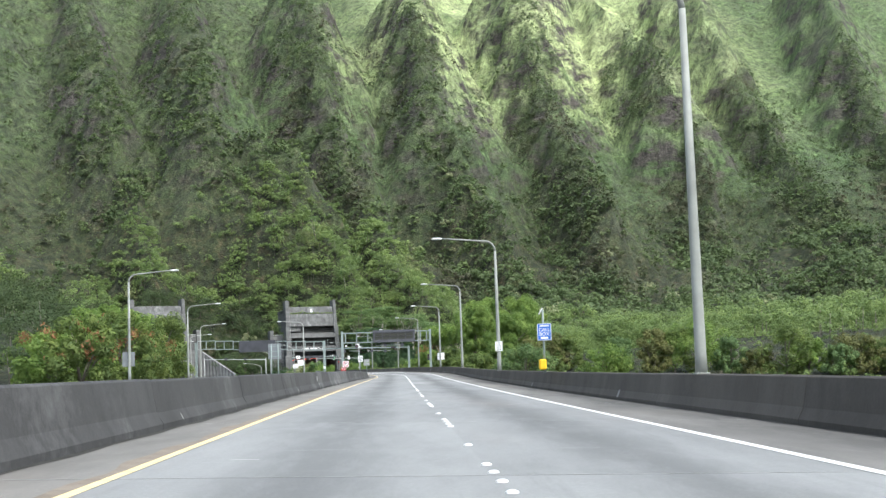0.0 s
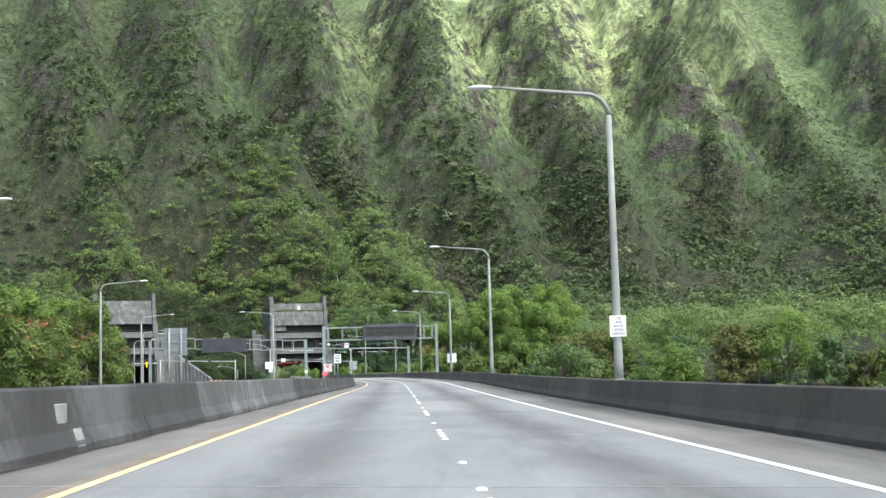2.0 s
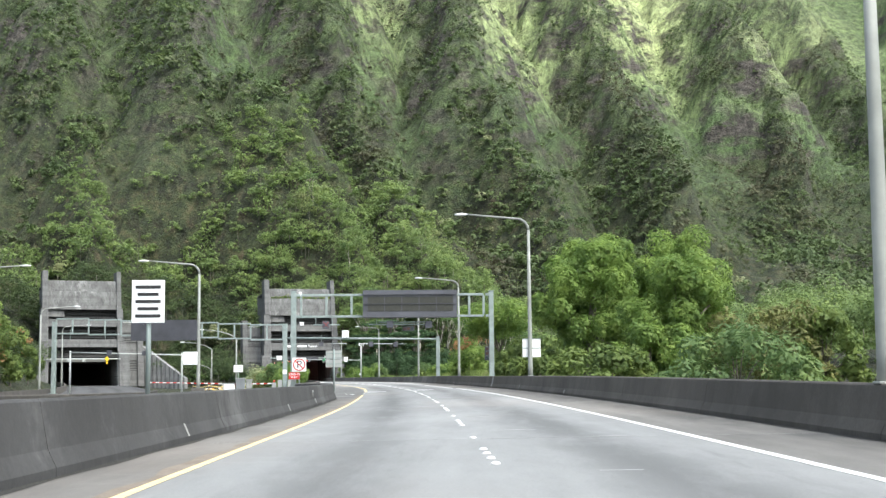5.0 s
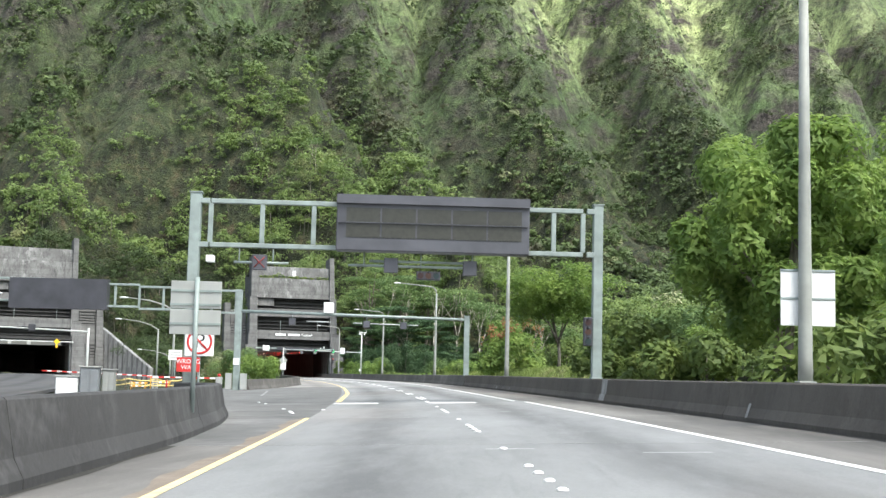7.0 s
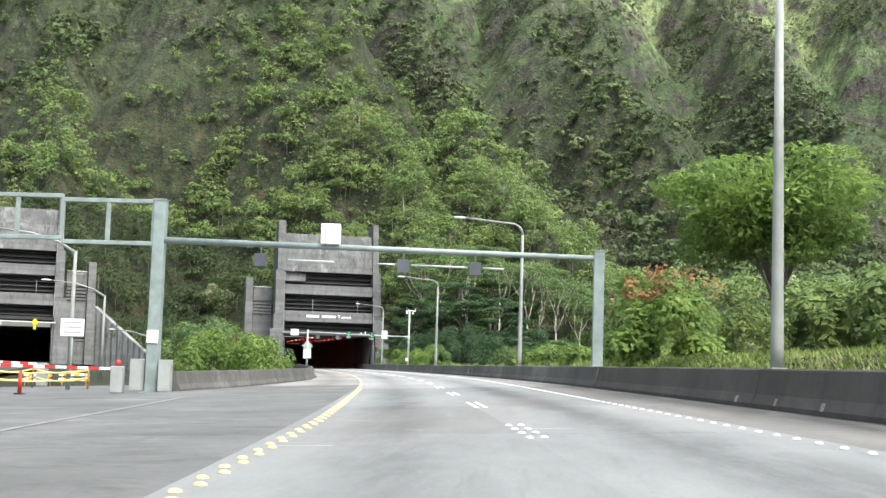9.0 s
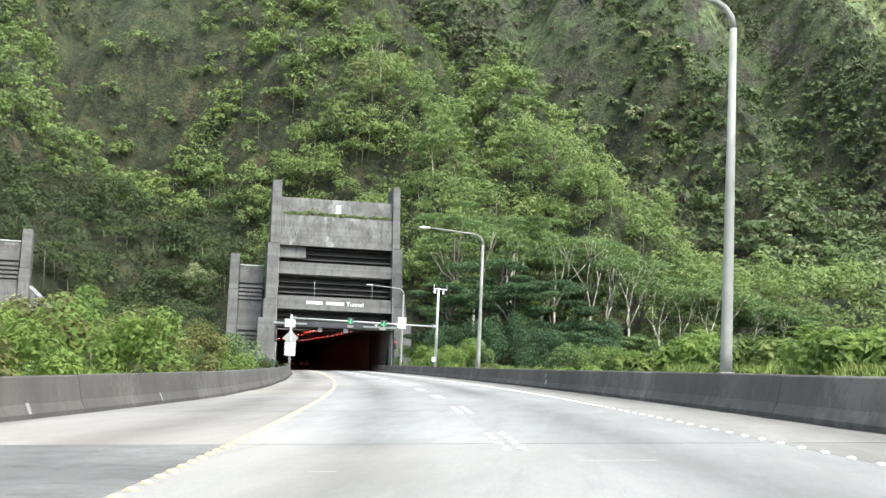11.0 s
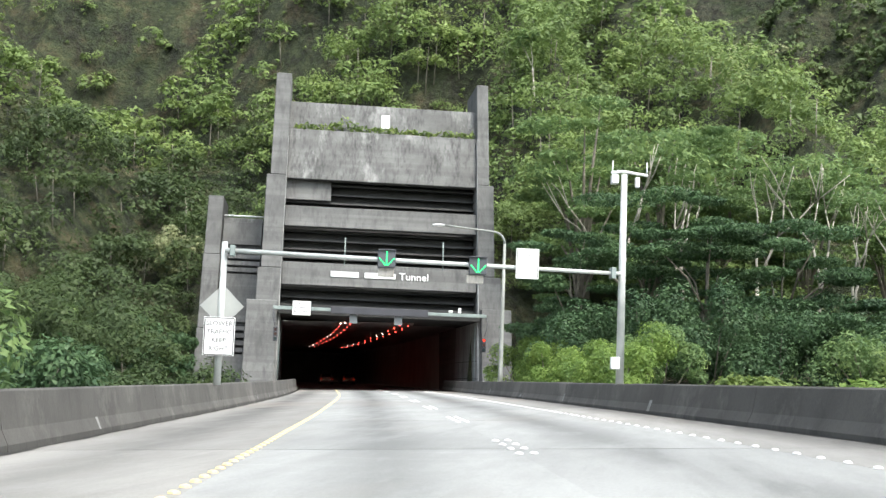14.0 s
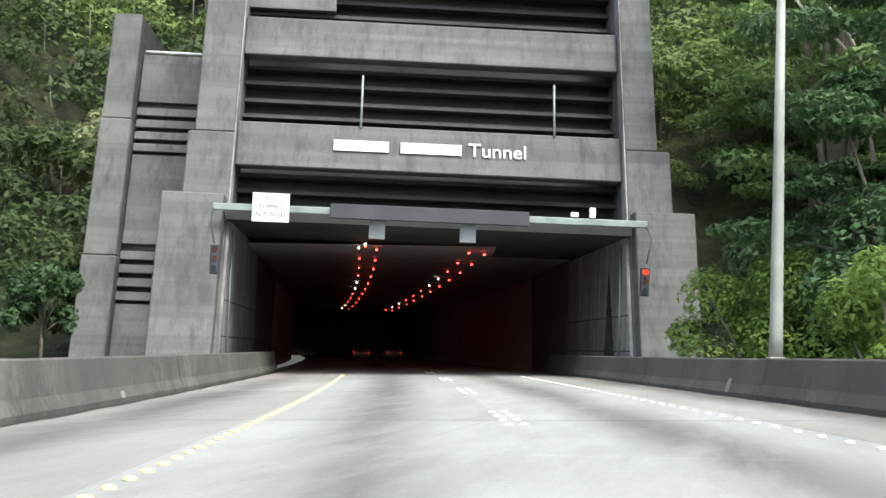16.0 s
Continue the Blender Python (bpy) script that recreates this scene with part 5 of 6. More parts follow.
# a large sign seen from behind, and a tall white sign on the median
big = thing("road_sign", stand(113.0, -11.9, 0), "large bare metal sign panel seen from behind on two posts", "sign")
for x in (-0.3, 0.3):
    part("post", tube([(x, -0.02, -0.3), (x, -0.02, 3.4)], 0.05, 8), STEEL, big)
pl = box_on(big, "sign_plate", 0, 0.08, 2.75, 1.16, 0.03, 1.38, SIGN_DARK, "", 0.006)
for z in (2.3, 2.75, 3.2):
    box_on(pl, "brace", 0, 0.045, z, 1.16, 0.03, 0.05, STEEL, "", 0)
tall = thing("road_sign", stand(144.9, -5.22, 0), "tall white sign with text on a post in the median", "sign")
part("post", tube([(0, 0, 0.8), (0, 0, 2.6)], 0.04, 8), STEEL, tall)
pl = box_on(tall, "sign_plate", 0, -0.06, 2.32, 0.52, 0.03, 0.68, WHITE, "white rectangular sign", 0.006)
for j in range(5):
    box_on(pl, "lettering_bar", 0, -0.078, 2.55 - 0.115 * j, 0.4 - 0.07 * (j % 2), 0.006, 0.05, INK, "", 0)
# pale scars on the barriers
scars = tagged(new("barrier_patches"), "pale repair patches and scrapes on the barrier faces", "patch", kind="structure")
rng = np.random.RandomState(3)


def scar(y, side, h0, h1, n):
    """A thin pale patch lying on a barrier's sloping face."""
    f = right_edge if side > 0 else left_face
    v = []
    for yy, h in ((y, h0), (y + n, h0), (y + n * 1.25, h1), (y + n * 0.2, h1)):
        o = float(np.interp(h, [0.1, 0.3, 0.83], [0, 0.1, 0.2])) - 0.006
        v.append(spot(yy, f(yy) + side * o, h))
    sheet("patch", v, [(0, 1, 2, 3) if side < 0 else (3, 2, 1, 0)], PATCH, scars)


for y in (40, 66, 108, 121, 126, 183, 203, 249, 252, 255, 342, 345, 383, 398, 411, 425):
    scar(y, 1, 0.09, 0.24 + 0.08 * (y % 3), rng.uniform(0.15, 0.4))
scar(332.4, 1, 0.2, 0.42, 0.6)
scar(333.1, 1, 0.5, 0.68, 0.35)
scar(177.35, -1, 0.08, 0.31, 0.42)
scar(65.6 + 0.35, -1, 0.08, 0.31, 0.42)
scar(121.4 + 0.35, -1, 0.08, 0.31, 0.42)
for y in (24, 52, 93, 112, 147, 165, 301, 311, 344, 352, 371, 402, 408, 420):
    scar(y, -1, 0.1, 0.22 + 0.1 * (y % 2), rng.uniform(0.08, 0.3))
# a drain box let into the median barrier
for y in (65.6, 121.4, 177.0):
    drain = thing("drain_box", stand(y, -5.09, 0.5), "dark square drain box let into the median barrier", "drain", kind="structure")
    part("frame", cube(-0.05, -0.24, -0.15, 0.02, 0.24, 0.15), PATCH, drain, bevel=0.01)
    part("opening", cube(0.0, -0.18, -0.1, 0.025, 0.18, 0.1), INK if y > 150 else PATCH, drain)
for h0, h1 in ((0.09, 0.32), (0.32, 0.84)):
    scar(220.6, 1, h0, h1, 1.0)


# ---- road markings ----
FADED = plain("worn_white_paint", (0.25, 0.25, 0.24), 0.7, 0.0, 0.3, 3.0)
SCUFF = plain("scuffed_concrete", (0.36, 0.36, 0.35), 0.8, 0.0, 0.2, 3.0)
marks = tagged(new("road_markings"), "painted lines and raised pavement markers on the motorway", "road marking", kind="structure")
for k in range(-9, 17):
    ribbon("yellow_line", k * 12.2, k * 12.2 + 12.2, -3.71, -3.59, LINE_Y, marks, h=0.006, step=3.05)
    ribbon("dust_strip", k * 12.2, k * 12.2 + 12.2, lambda y: -3.92 - 0.06 * math.sin(y * 0.9) - 0.05 * math.sin(y * 2.3), -3.66, RUST, marks, h=0.003, step=0.6)
    ribbon("white_line", k * 12.2, k * 12.2 + 12.2, 3.62, 3.78, LINE_W, marks, h=0.006, step=3.05)
for k in range(17, 18):
    ribbon("white_line", k * 12.2, k * 12.2 + 16.5, 3.62, 3.78, LINE_W, marks, h=0.006, step=3.05)
ribbon("faded_line", 245, 268, lambda y: -8.0 - 0.045 * (y - 245), lambda y: -7.86 - 0.045 * (y - 245), FADED, marks, h=0.012)
for o in (-3.55, 0.12):
    ribbon("stop_bar", 222.6, 224.2, o, o + 1.65, LINE_W, marks, h=0.006)


def button(material):
    """A domed ceramic road marker."""
    bm = bmesh.new()
    r = [(0.062, 0.0), (0.056, 0.018), (0.03, 0.03)]
    rings = [[bm.verts.new((a * math.cos(k * 0.785), a * math.sin(k * 0.785), h)) for k in range(8)] for a, h in r]
    for p, q in zip(rings, rings[1:]):
        for k in range(8):
            bm.faces.new((p[k], p[(k + 1) % 8], q[(k + 1) % 8], q[k]))
    bm.faces.new(rings[-1])
    me = bpy.data.meshes.new("button")
    bm.to_mesh(me)
    bm.free()
    me.materials.append(material)
    return me


DOMES = {"w": button(BUTTON_W), "y": button(BUTTON_Y)}


ROWS = {k: tagged(new(k + "_markers"), label, "road marker", kind="structure") for k, label in (("lane", "white domed lane markers in short groups"), ("yellow", "pale yellow domed markers along the inner edge"), ("edge", "white domed markers along the outer edge"))}


def dot(y, off, kind="w"):
    ob = new("road_marker", DOMES[kind])
    ob.parent = ROWS["yellow" if kind == "y" else "edge" if off > 2 else "lane"]
    ob.matrix_local = stand(y, off, 0.004) @ Matrix.Diagonal((1.0, 1.0, 1.0, 1))


for k in range(-2, 40):
    y = 11.8 * k - 1.4
    if y < 225:
        for j in range(4):
            dot(y + j * 1.0, 0.0)
        dot(y + 6.4, 0.0)
for k in range(-7, 12):
    for j in range(4):
        dot(315.9 + 12.2 * k + j * 1.15, -0.02)
        dot(315.9 + 12.2 * k + j * 1.15 + 0.1, 0.19)
for k in range(46):
    for j in (0, 1):
        y = 226 + k * 1.2 + j * 0.55
        dot(y, float(np.interp(y, [226, 236, 248, 282], [-3.5, -3.45, -3.3, -3.45])) + 0.1 * j, "y")
for k in range(270):
    y = 281 + k * 0.61
    dot(y, float(np.interp(y, [275, 305, 372, 383, 395, 407, 420, 440], [-3.4, -3.69, -3.69, -3.58, -3.51, -3.42, -3.43, -3.6])), "y")
for k in range(246):
    dot(225 + k * 0.9, float(np.interp(225 + k * 0.9, [225, 250, 325, 345, 410], [3.38, 3.44, 3.9, 3.85, 3.4])))
# old lane markers left on the crossover
for y, o in ((211.4, -4.31), (212.2, -4.4), (213.05, -4.49), (215.9, -4.89), (214.7, -3.6), (226.4, -6.6), (223.9, -6.13)):
    dot(y, o, "w")

# pale scrapes across the lanes
rng = np.random.RandomState(5)
for k in range(34):
    y, o = rng.uniform(6, 300), rng.uniform(-3.4, 3.0)
    n = rng.uniform(0.25, 1.0)
    ribbon("scrape", y, y + rng.uniform(0.04, 0.12), o, o + n, SCUFF, road, h=0.003)


# ---- plants ----
def lobes_of(rng, n, rx, ry, z0, z1, r0, r1):
    """Overlapping leaf masses that fill a rounded crown."""
    out = []
    for _ in range(n):
        a, q, v = rng.uniform(0, 6.28), math.sqrt(rng.uniform(0, 1)), rng.uniform(0, 1)
        w = math.sqrt(max(0.05, 1 - (2 * v - 0.75) ** 2 * 0.55))
        out.append((rx * q * w * math.cos(a), ry * q * w * math.sin(a), z0 + (z1 - z0) * v, rng.uniform(r0, r1)))
    return out


def tree(at, height, width, seed, material=BRIGHT, label="leafy green broadleaf tree", leaf=0.3, per=150, n=26, bare=0.3):
    """A tree: tapered trunk, limbs to the leaf masses, and a crown of many single leaves."""
    rng = np.random.RandomState(seed)
    root = thing("tree", pose(*at), label, "tree")
    lob = lobes_of(rng, n, width / 2, width / 2, height * bare + 0.5, height - 0.6, width * 0.085, width * 0.145)
    c, d = shells(rng, lob, per)
    quads("crown", c, d, rng.uniform(0.6, 1.4, len(c)) * leaf, material, rng, root, 2.0, 0.36, cores=insides(lob, 0.6))
    lean = rng.uniform(-0.06, 0.06, 2) * height
    r = 0.018 * height
    p = [(lean[0] * k, lean[1] * k, -0.6 + (height * 0.72 + 0.6) * k) for k in (0, 0.3, 0.6, 1.0)]
    part("trunk", tube(p, [r * 1.3, r, r * 0.75, r * 0.3], 9), BARK, root)
    for k in rng.choice(len(lob), min(7, len(lob)), replace=False):
        x, y, z, q = lob[k]
        s = max(0.2, min(0.62, bare + rng.uniform(0, 0.2))) * height
        part("limb", tube([(0, 0, s), (x * 0.5, y * 0.5, s + (z - s) * 0.65), (x, y, z)], [0.012 * height, 0.008 * height, 0.003 * height], 6), BARK, root)
    return root


def bush(at, height, width, seed, material=BUSH, label="dense green roadside bush", leaf=0.26, per=130, n=14):
    rng = np.random.RandomState(seed)
    root = thing("bush", pose(*at), label, "bush", "roadside bushes")
    lob = lobes_of(rng, n, width / 2, width / 2.4, 0.2, height - width * 0.12, width * 0.11, width * 0.2)
    c, d = shells(rng, lob, per)
    quads("foliage", c, d, rng.uniform(0.6, 1.4, len(c)) * leaf, material, rng, root, 1.7, 0.4, cores=insides(lob, 0.6))
    for k in range(4):
        x, y, z, q = lob[k]
        part("stem", tube([(x * 0.2, y * 0.2, -0.5), (x * 0.6, y * 0.6, z * 0.5), (x, y, z)], [0.06, 0.045, 0.02], 6), BARK, root)
    return root


def layered_tree(at, height, width, seed, label="flat-topped feathery tree with a pale trunk", bare=0.4, material=FERN, per=170, tiers_n=22, leaf=0.27, flat=0.22):
    """A tree with a pale forked trunk and flat, layered, feathery leaf tiers."""
    rng = np.random.RandomState(seed)
    root = thing("tree", pose(*at), label, "tree")
    tiers = []
    for _ in range(tiers_n):
        v = rng.uniform(0, 1) ** 0.8
        a, q = rng.uniform(0, 6.28), math.sqrt(rng.uniform(0.02, 1))
        r = width / 2 * (0.55 + 0.45 * v)
        tiers.append((r * q * math.cos(a), r * q * math.sin(a), height * (bare + (1 - bare) * v) - 0.08 * width * q * q, rng.uniform(0.1, 0.19) * width))
    c, d = shells(rng, tiers, per, flat)
    quads("crown", c, d * np.array([0.3, 0.3, 1.0]), rng.uniform(0.6, 1.3, len(c)) * leaf, material, rng, root, 2.2, 0.5, insides(tiers, 0.7, 0.16))
    fork = height * rng.uniform(0.25, 0.4)
    r = 0.016 * height
    part("trunk", tube([(0, 0, -1.5), (0.1, 0, fork * 0.5), (0, 0.1, fork)], [r * 1.2, r, r * 0.85], 9), BARK, root)
    for k in rng.choice(len(tiers), 9, replace=False):
        x, y, z, q = tiers[k]
        part("limb", tube([(0, 0, fork * rng.uniform(0.7, 1)), (x * 0.35, y * 0.35, fork + (z - fork) * 0.6), (x * 0.8, y * 0.8, z - 0.1)], [r * 0.6, r * 0.4, r * 0.12], 7), BARK, root)
    return root


def on_land(x, y):
    return (x, y, float(land(np.array([x]), np.array([y]))[0]))


rng = np.random.RandomState(11)
# belt of trees across the low ground to the right, and the tall ones by the gantry
for k in range(30):
    o = 13 + k * 4.0
    p = spot(219 - 0.35 * o + rng.uniform(-5, 5), o)
    h = 6.5 if k < 3 else rng.uniform(6, 10.5) if k < 11 else rng.uniform(5.5, 8.5)
    tree(on_land(p.x, p.y), h * rng.uniform(0.7, 1.1), rng.uniform(5.5, 10.5), 200 + k, (BUSH, BRIGHT, FERN, OLIVE)[k % 4], per=150, n=34, bare=0.05, leaf=0.2)
for k, (y, o, h, w) in enumerate(((226, 14.5, 10.5, 9), (237, 18, 12, 10), (232, 24, 12, 10), (218, 20, 9.5, 9), (243, 27, 11, 9))):
    p = spot(y, o)
    tree(on_land(p.x, p.y), h, w, 300 + k, BRIGHT, "tall broadleaf tree with bright green leaves", leaf=0.16, per=520, n=44, bare=0.12)
for k, (y, o, h, w) in enumerate(((212, 10.5, 2.6, 4), (221, 9.8, 3.4, 4.2), (228, 9.6, 3.6, 4.5), (236, 10.2, 2.8, 4.5), (205, 11.5, 2.4, 5), (197, 13, 2.4, 5), (243, 12, 3.0, 5))):
    p = spot(y, o)
    bush(on_land(p.x, p.y), h, w, 320 + k, BUSH, "broad-leaved green bush behind the barrier", 0.15, 440)
layered_tree(on_land(-0.9, 279.0), 8.2, 9.6, 340, "spreading umbrella-crowned bright green tree on the grassy bank", 0.6, BRIGHT, 430, 40, 0.14, 0.55)
tree(on_land(10.5, 281.5), 5.4, 7, 341, FERN, "low spreading light green tree on the grassy bank", 0.14, 300, 30, 0.15)
for k, (y, o, h, w) in enumerate(((272, 19, 2.4, 5), (295, 12, 1.8, 5), (299, 14, 2.6, 5), (262, 22, 3.2, 6), (304, 20, 4, 7), (312, 13, 1.2, 5), (320, 13, 1.2, 5), (330, 13, 1.6, 5), (343, 13, 1.5, 5), (356, 13, 1.3, 5), (370, 12.5, 1.3, 5), (383, 12, 1.4, 5), (393, 12, 1.7, 5))):
    p = spot(y, o)
    bush(on_land(p.x, p.y), h, w, 350 + k, (BUSH, BRIGHT)[k % 2], leaf=0.16, per=300)
for k in range(5):
    p = spot(292 + k * 7, rng.uniform(24, 34))
    tree(on_land(p.x, p.y), rng.uniform(4.5, 6.5), rng.uniform(6, 8), 370 + k, (BUSH, FOREST)[k % 2], per=110, bare=0.2)
# flat feathery trees beside the portal
for k, (x, y, h, w, b) in enumerate(((-31, 449, 22, 12, 0.3), (-25, 456, 21, 13, 0.35), (-19, 460, 20, 13, 0.5), (-12, 460, 18, 12, 0.55), (-5, 460, 15, 12, 0.6), (2, 460, 13, 11, 0.6), (9, 459, 11, 10, 0.6), (16, 458, 9, 9, 0.5), (24, 456, 7, 8, 0.4), (-31, 436, 11, 10, 0.08), (-26, 440, 14, 11, 0.1), (-22, 434, 11, 10, 0.08), (-17, 435, 11, 11, 0.1), (-13, 430, 5.5, 9, 0.1), (-8, 432, 4.5, 8, 0.15), (-3, 433, 3.2, 7, 0.15), (4, 434, 2.6, 6, 0.2), (-31, 459, 15, 12, 0.2), (-23, 463, 15, 13, 0.2), (-14, 465, 13, 13, 0.2))):
    layered_tree(on_land(x, y), h, w, 400 + k, bare=b, material=DEEP if y < 441 and x < -12 else FERN, per=640 if y < 441 else 330, tiers_n=30, leaf=0.13 if y < 441 else 0.19, label="low dome of deep green feathery tiers" if y < 441 and x < -12 else "flat-topped feathery tree with a pale trunk")
for k in range(12):
    p = spot(405 + k * 3.2, 9.6 + (k % 3) * 1.8)
    bush(on_land(p.x, p.y), rng.uniform(2.8, 4.4), rng.uniform(4, 5.5), 430 + k, (BRIGHT, BRIGHT, FERN)[k % 3], "bright feathery green bush behind the barrier", 0.1, 520)
# light green mounds before the bare trees
for k, (x, y, h) in enumerate(((-14, 419, 3.4), (-9, 421, 3.2), (-4, 423, 2.8), (2, 425, 2.6), (9, 427, 2.4), (16, 428, 2.2), (-6, 440, 4.4), (1, 441, 4.2), (8, 442, 4), (15, 443, 4), (22, 443, 3.6))):
    bush(on_land(x, y), h, 7, 470 + k, (FERN, BRIGHT)[k % 2], "low mound of light green feathery shrubs", 0.13, 330, 16)
# young trees in the gully beside the portal's wing
for k, (x, y, h) in enumerate(((-63, 436, 5.5), (-66, 441, 6), (-70, 437, 6.5), (-68, 446, 5.5), (-72, 444, 7), (-64, 430, 4.5), (-59, 432, 3.6), (-75, 450, 6), (-71, 431, 5), (-63.5, 446, 4.5), (-65, 452, 5))):
    tree(on_land(x, y), h, h * 0.8, 480 + k, (DEEP, WOODS, FERN)[k % 3], "young green tree in the gully beside the portal", 0.12, 230, 24, 0.15)
# tall bank of trees beyond the opposite road
for k in range(24):
    p = spot(120 + k * 8.5, -12.5 - 3.5 * (k % 3), 0, LANE_L)
    bank = tree(on_land(p.x, p.y), rng.uniform(8, 11.5) if k > 6 else rng.uniform(6, 9.5), rng.uniform(6.5, 9), 700 + k, (BUSH, BRIGHT, BRIGHT)[k % 3], per=170, n=36, bare=0.05, leaf=0.2)
    if k % 3 != 1:
        q = np.random.RandomState(760 + k)
        c, dd = shells(q, lobes_of(q, 14, 3.2, 3.2, 3.5, 7.5, 0.3, 0.8), 26)
        quads("blossom", c, dd, q.uniform(0.12, 0.28, len(c)), FLAME, q, bank)
for k, (x, y) in enumerate(((-30, 430), (-26, 428), (-22, 427), (-18, 427), (-15, 434), (-24, 437), (-29, 439), (-19, 432), (-11, 429), (-33, 441))):
    bush(on_land(x, y), rng.uniform(4.5, 6.5), 7.5, 730 + k, DEEP, "dense dark feathery undergrowth beside the portal", 0.12, 480, 18)
# island between the roads, down to the portal
for k in range(26):
    y = 300 + k * 4.6
    o = left_edge(y) - rng.uniform(3.5, 13)
    p = spot(y, o)
    if p.x < -31.5 - 0.296 * (p.y - 300):
        p.x = -31.5 - 0.296 * (p.y - 300) + rng.uniform(0, 2)
    bush(on_land(p.x, p.y), rng.uniform(3.4, 5.2) if y < 375 else rng.uniform(1.8, 3.2), rng.uniform(4.5, 7), 460 + k, (WOODS, DEEP)[k % 2] if y > 385 else (BRIGHT, FERN, OLIVE)[k % 3] if k % 11 != 7 else PALE, leaf=0.12, per=400)


bush(on_land(-74, 474), 5.5, 7, 495, PALE, "cream-flowering bush in the gully beside the portal", 0.2, 260)
bush(on_land(-82, 441), 6.5, 7, 496, PALE, "cream-flowering bush above the sloping wall", 0.2, 260)


# ---- the forest on the slopes ----
def corridor(x, y):
    """True where the roads, the portals and their verges lie."""
    a = np.interp(y, [k for k, _ in LANE], [v for _, v in LANE])
    b = np.interp(y, [k for k, _ in LANE_L], [v for _, v in LANE_L])
    hit = (np.abs(x - a) < 14) & (y < 438)
    hit |= (np.abs(x - b) < 12) & (y < 415)
    hit |= (x > b) & (x < a) & (y < 412)
    for (px, py), turn, wing in ((PORTAL_AT, PORTAL_TURN, -1), (PORTAL_L_AT, PORTAL_L_TURN, 1)):
        t = radians(turn)
        u = (x - px) * math.cos(t) + (y - py) * math.sin(t)
        v = -(x - px) * math.sin(t) + (y - py) * math.cos(t)
        hit |= (np.abs(u) < 15.5) & (v > -12) & (v < 11)
        hit |= (u * wing > 7) & (u * wing < 17) & (v > -12) & (v < 27)
    return hit


def forest(name, label, pts, size, lobes, per, leaf, material, seed):
    """Many tree crowns joined into one: a few dense leaf masses each, with leaves on their outsides."""
    rng = np.random.RandomState(seed)
    k = np.repeat(np.arange(len(pts)), lobes)
    # lobes sit on a dome, so that each crown has a lit top and a dark foot
    u = rng.normal(0, 1, (len(k), 3))
    u[:, 2] = np.abs(u[:, 2])
    u /= np.linalg.norm(u, axis=1)[:, None]
    lc = pts[k] + u * size[k, None] * np.array([0.36, 0.36, 0.34]) + np.c_[np.zeros((len(k), 2)), size[k] * 0.55]
    lr = size[k] * rng.uniform(0.13, 0.24, len(k))
    j = np.repeat(np.arange(len(k)), per)
    d = rng.normal(0, 1, (len(j), 3))
    d[:, 2] += 0.45
    d[:, 1] -= 0.25
    d /= np.linalg.norm(d, axis=1)[:, None]
    c = lc[j] + d * (lr[j] * rng.uniform(0.75, 1.12, len(j)))[:, None] * np.array([1, 1, 0.6])
    ob = quads(name, c, d + np.array([0, -0.1, 0.7]), rng.uniform(0.6, 1.4, len(j)) * leaf * np.clip(size[k][j] / 5, 0.6, 1.3), material, rng, None, 1.6, 0.3)
    return tagged(ob, label, "forest", kind="stuff")


def wooded(seed, n, y0, y1, part_of):
    """Places for trees outside the roads: n tries between y0 and y1, thinned on the grassy flanks of the spurs."""
    rng = np.random.RandomState(seed)
    x, y = rng.uniform(-300, 330, n), rng.uniform(y0, y1, n)
    d = y - np.interp(x, [k for k, _ in FOOT], [v for _, v in FOOT])
    lane_x = np.interp(np.minimum(y, 398), [k for k, _ in LANE], [v for _, v in LANE])
    gap = np.hypot(x - lane_x, np.maximum(y - 398, 0))
    ok = (x > -0.42 * y - 70) & (x < 0.42 * y + 30) & ~corridor(x, y) & ~((x > lane_x) & (y < 225)) & ~((x > lane_x) & (gap < 32) & (y < 400))
    mask = wavy(x, y * 0.6, 45, 8)
    thick = np.where(d < 0, 0.16, np.where(d < 60, 0.5, np.where(d < 130, 0.6, np.where(d < 190, 0.9, 0.7))))
    slope = np.hypot(land(x + 1, y) - land(x - 1, y), land(x, y + 1) - land(x, y - 1)) / 2
    thick = thick * np.where((d > 0) & (d < 80), np.clip(slope * 0.8, 0.7, 1.6), 1.0)
    thick = thick * (0.12 + 0.95 * woods(x, y)) * np.where((d > 60) & (mask > 0.45), 0.7, 1.0)
    ok &= (rng.uniform(0, 1, n) < thick) & part_of(d, gap)
    x, y, d, gap = x[ok], y[ok], d[ok], gap[ok]
    size = np.interp(d, [-60, 40, 120, 250, 400], [6, 6.2, 4.2, 2.7, 2.1]) * np.clip(rng.lognormal(0, 0.33, len(x)), 0.5, 1.6)
    return np.c_[x, y, land(x, y) - 0.4], size, gap


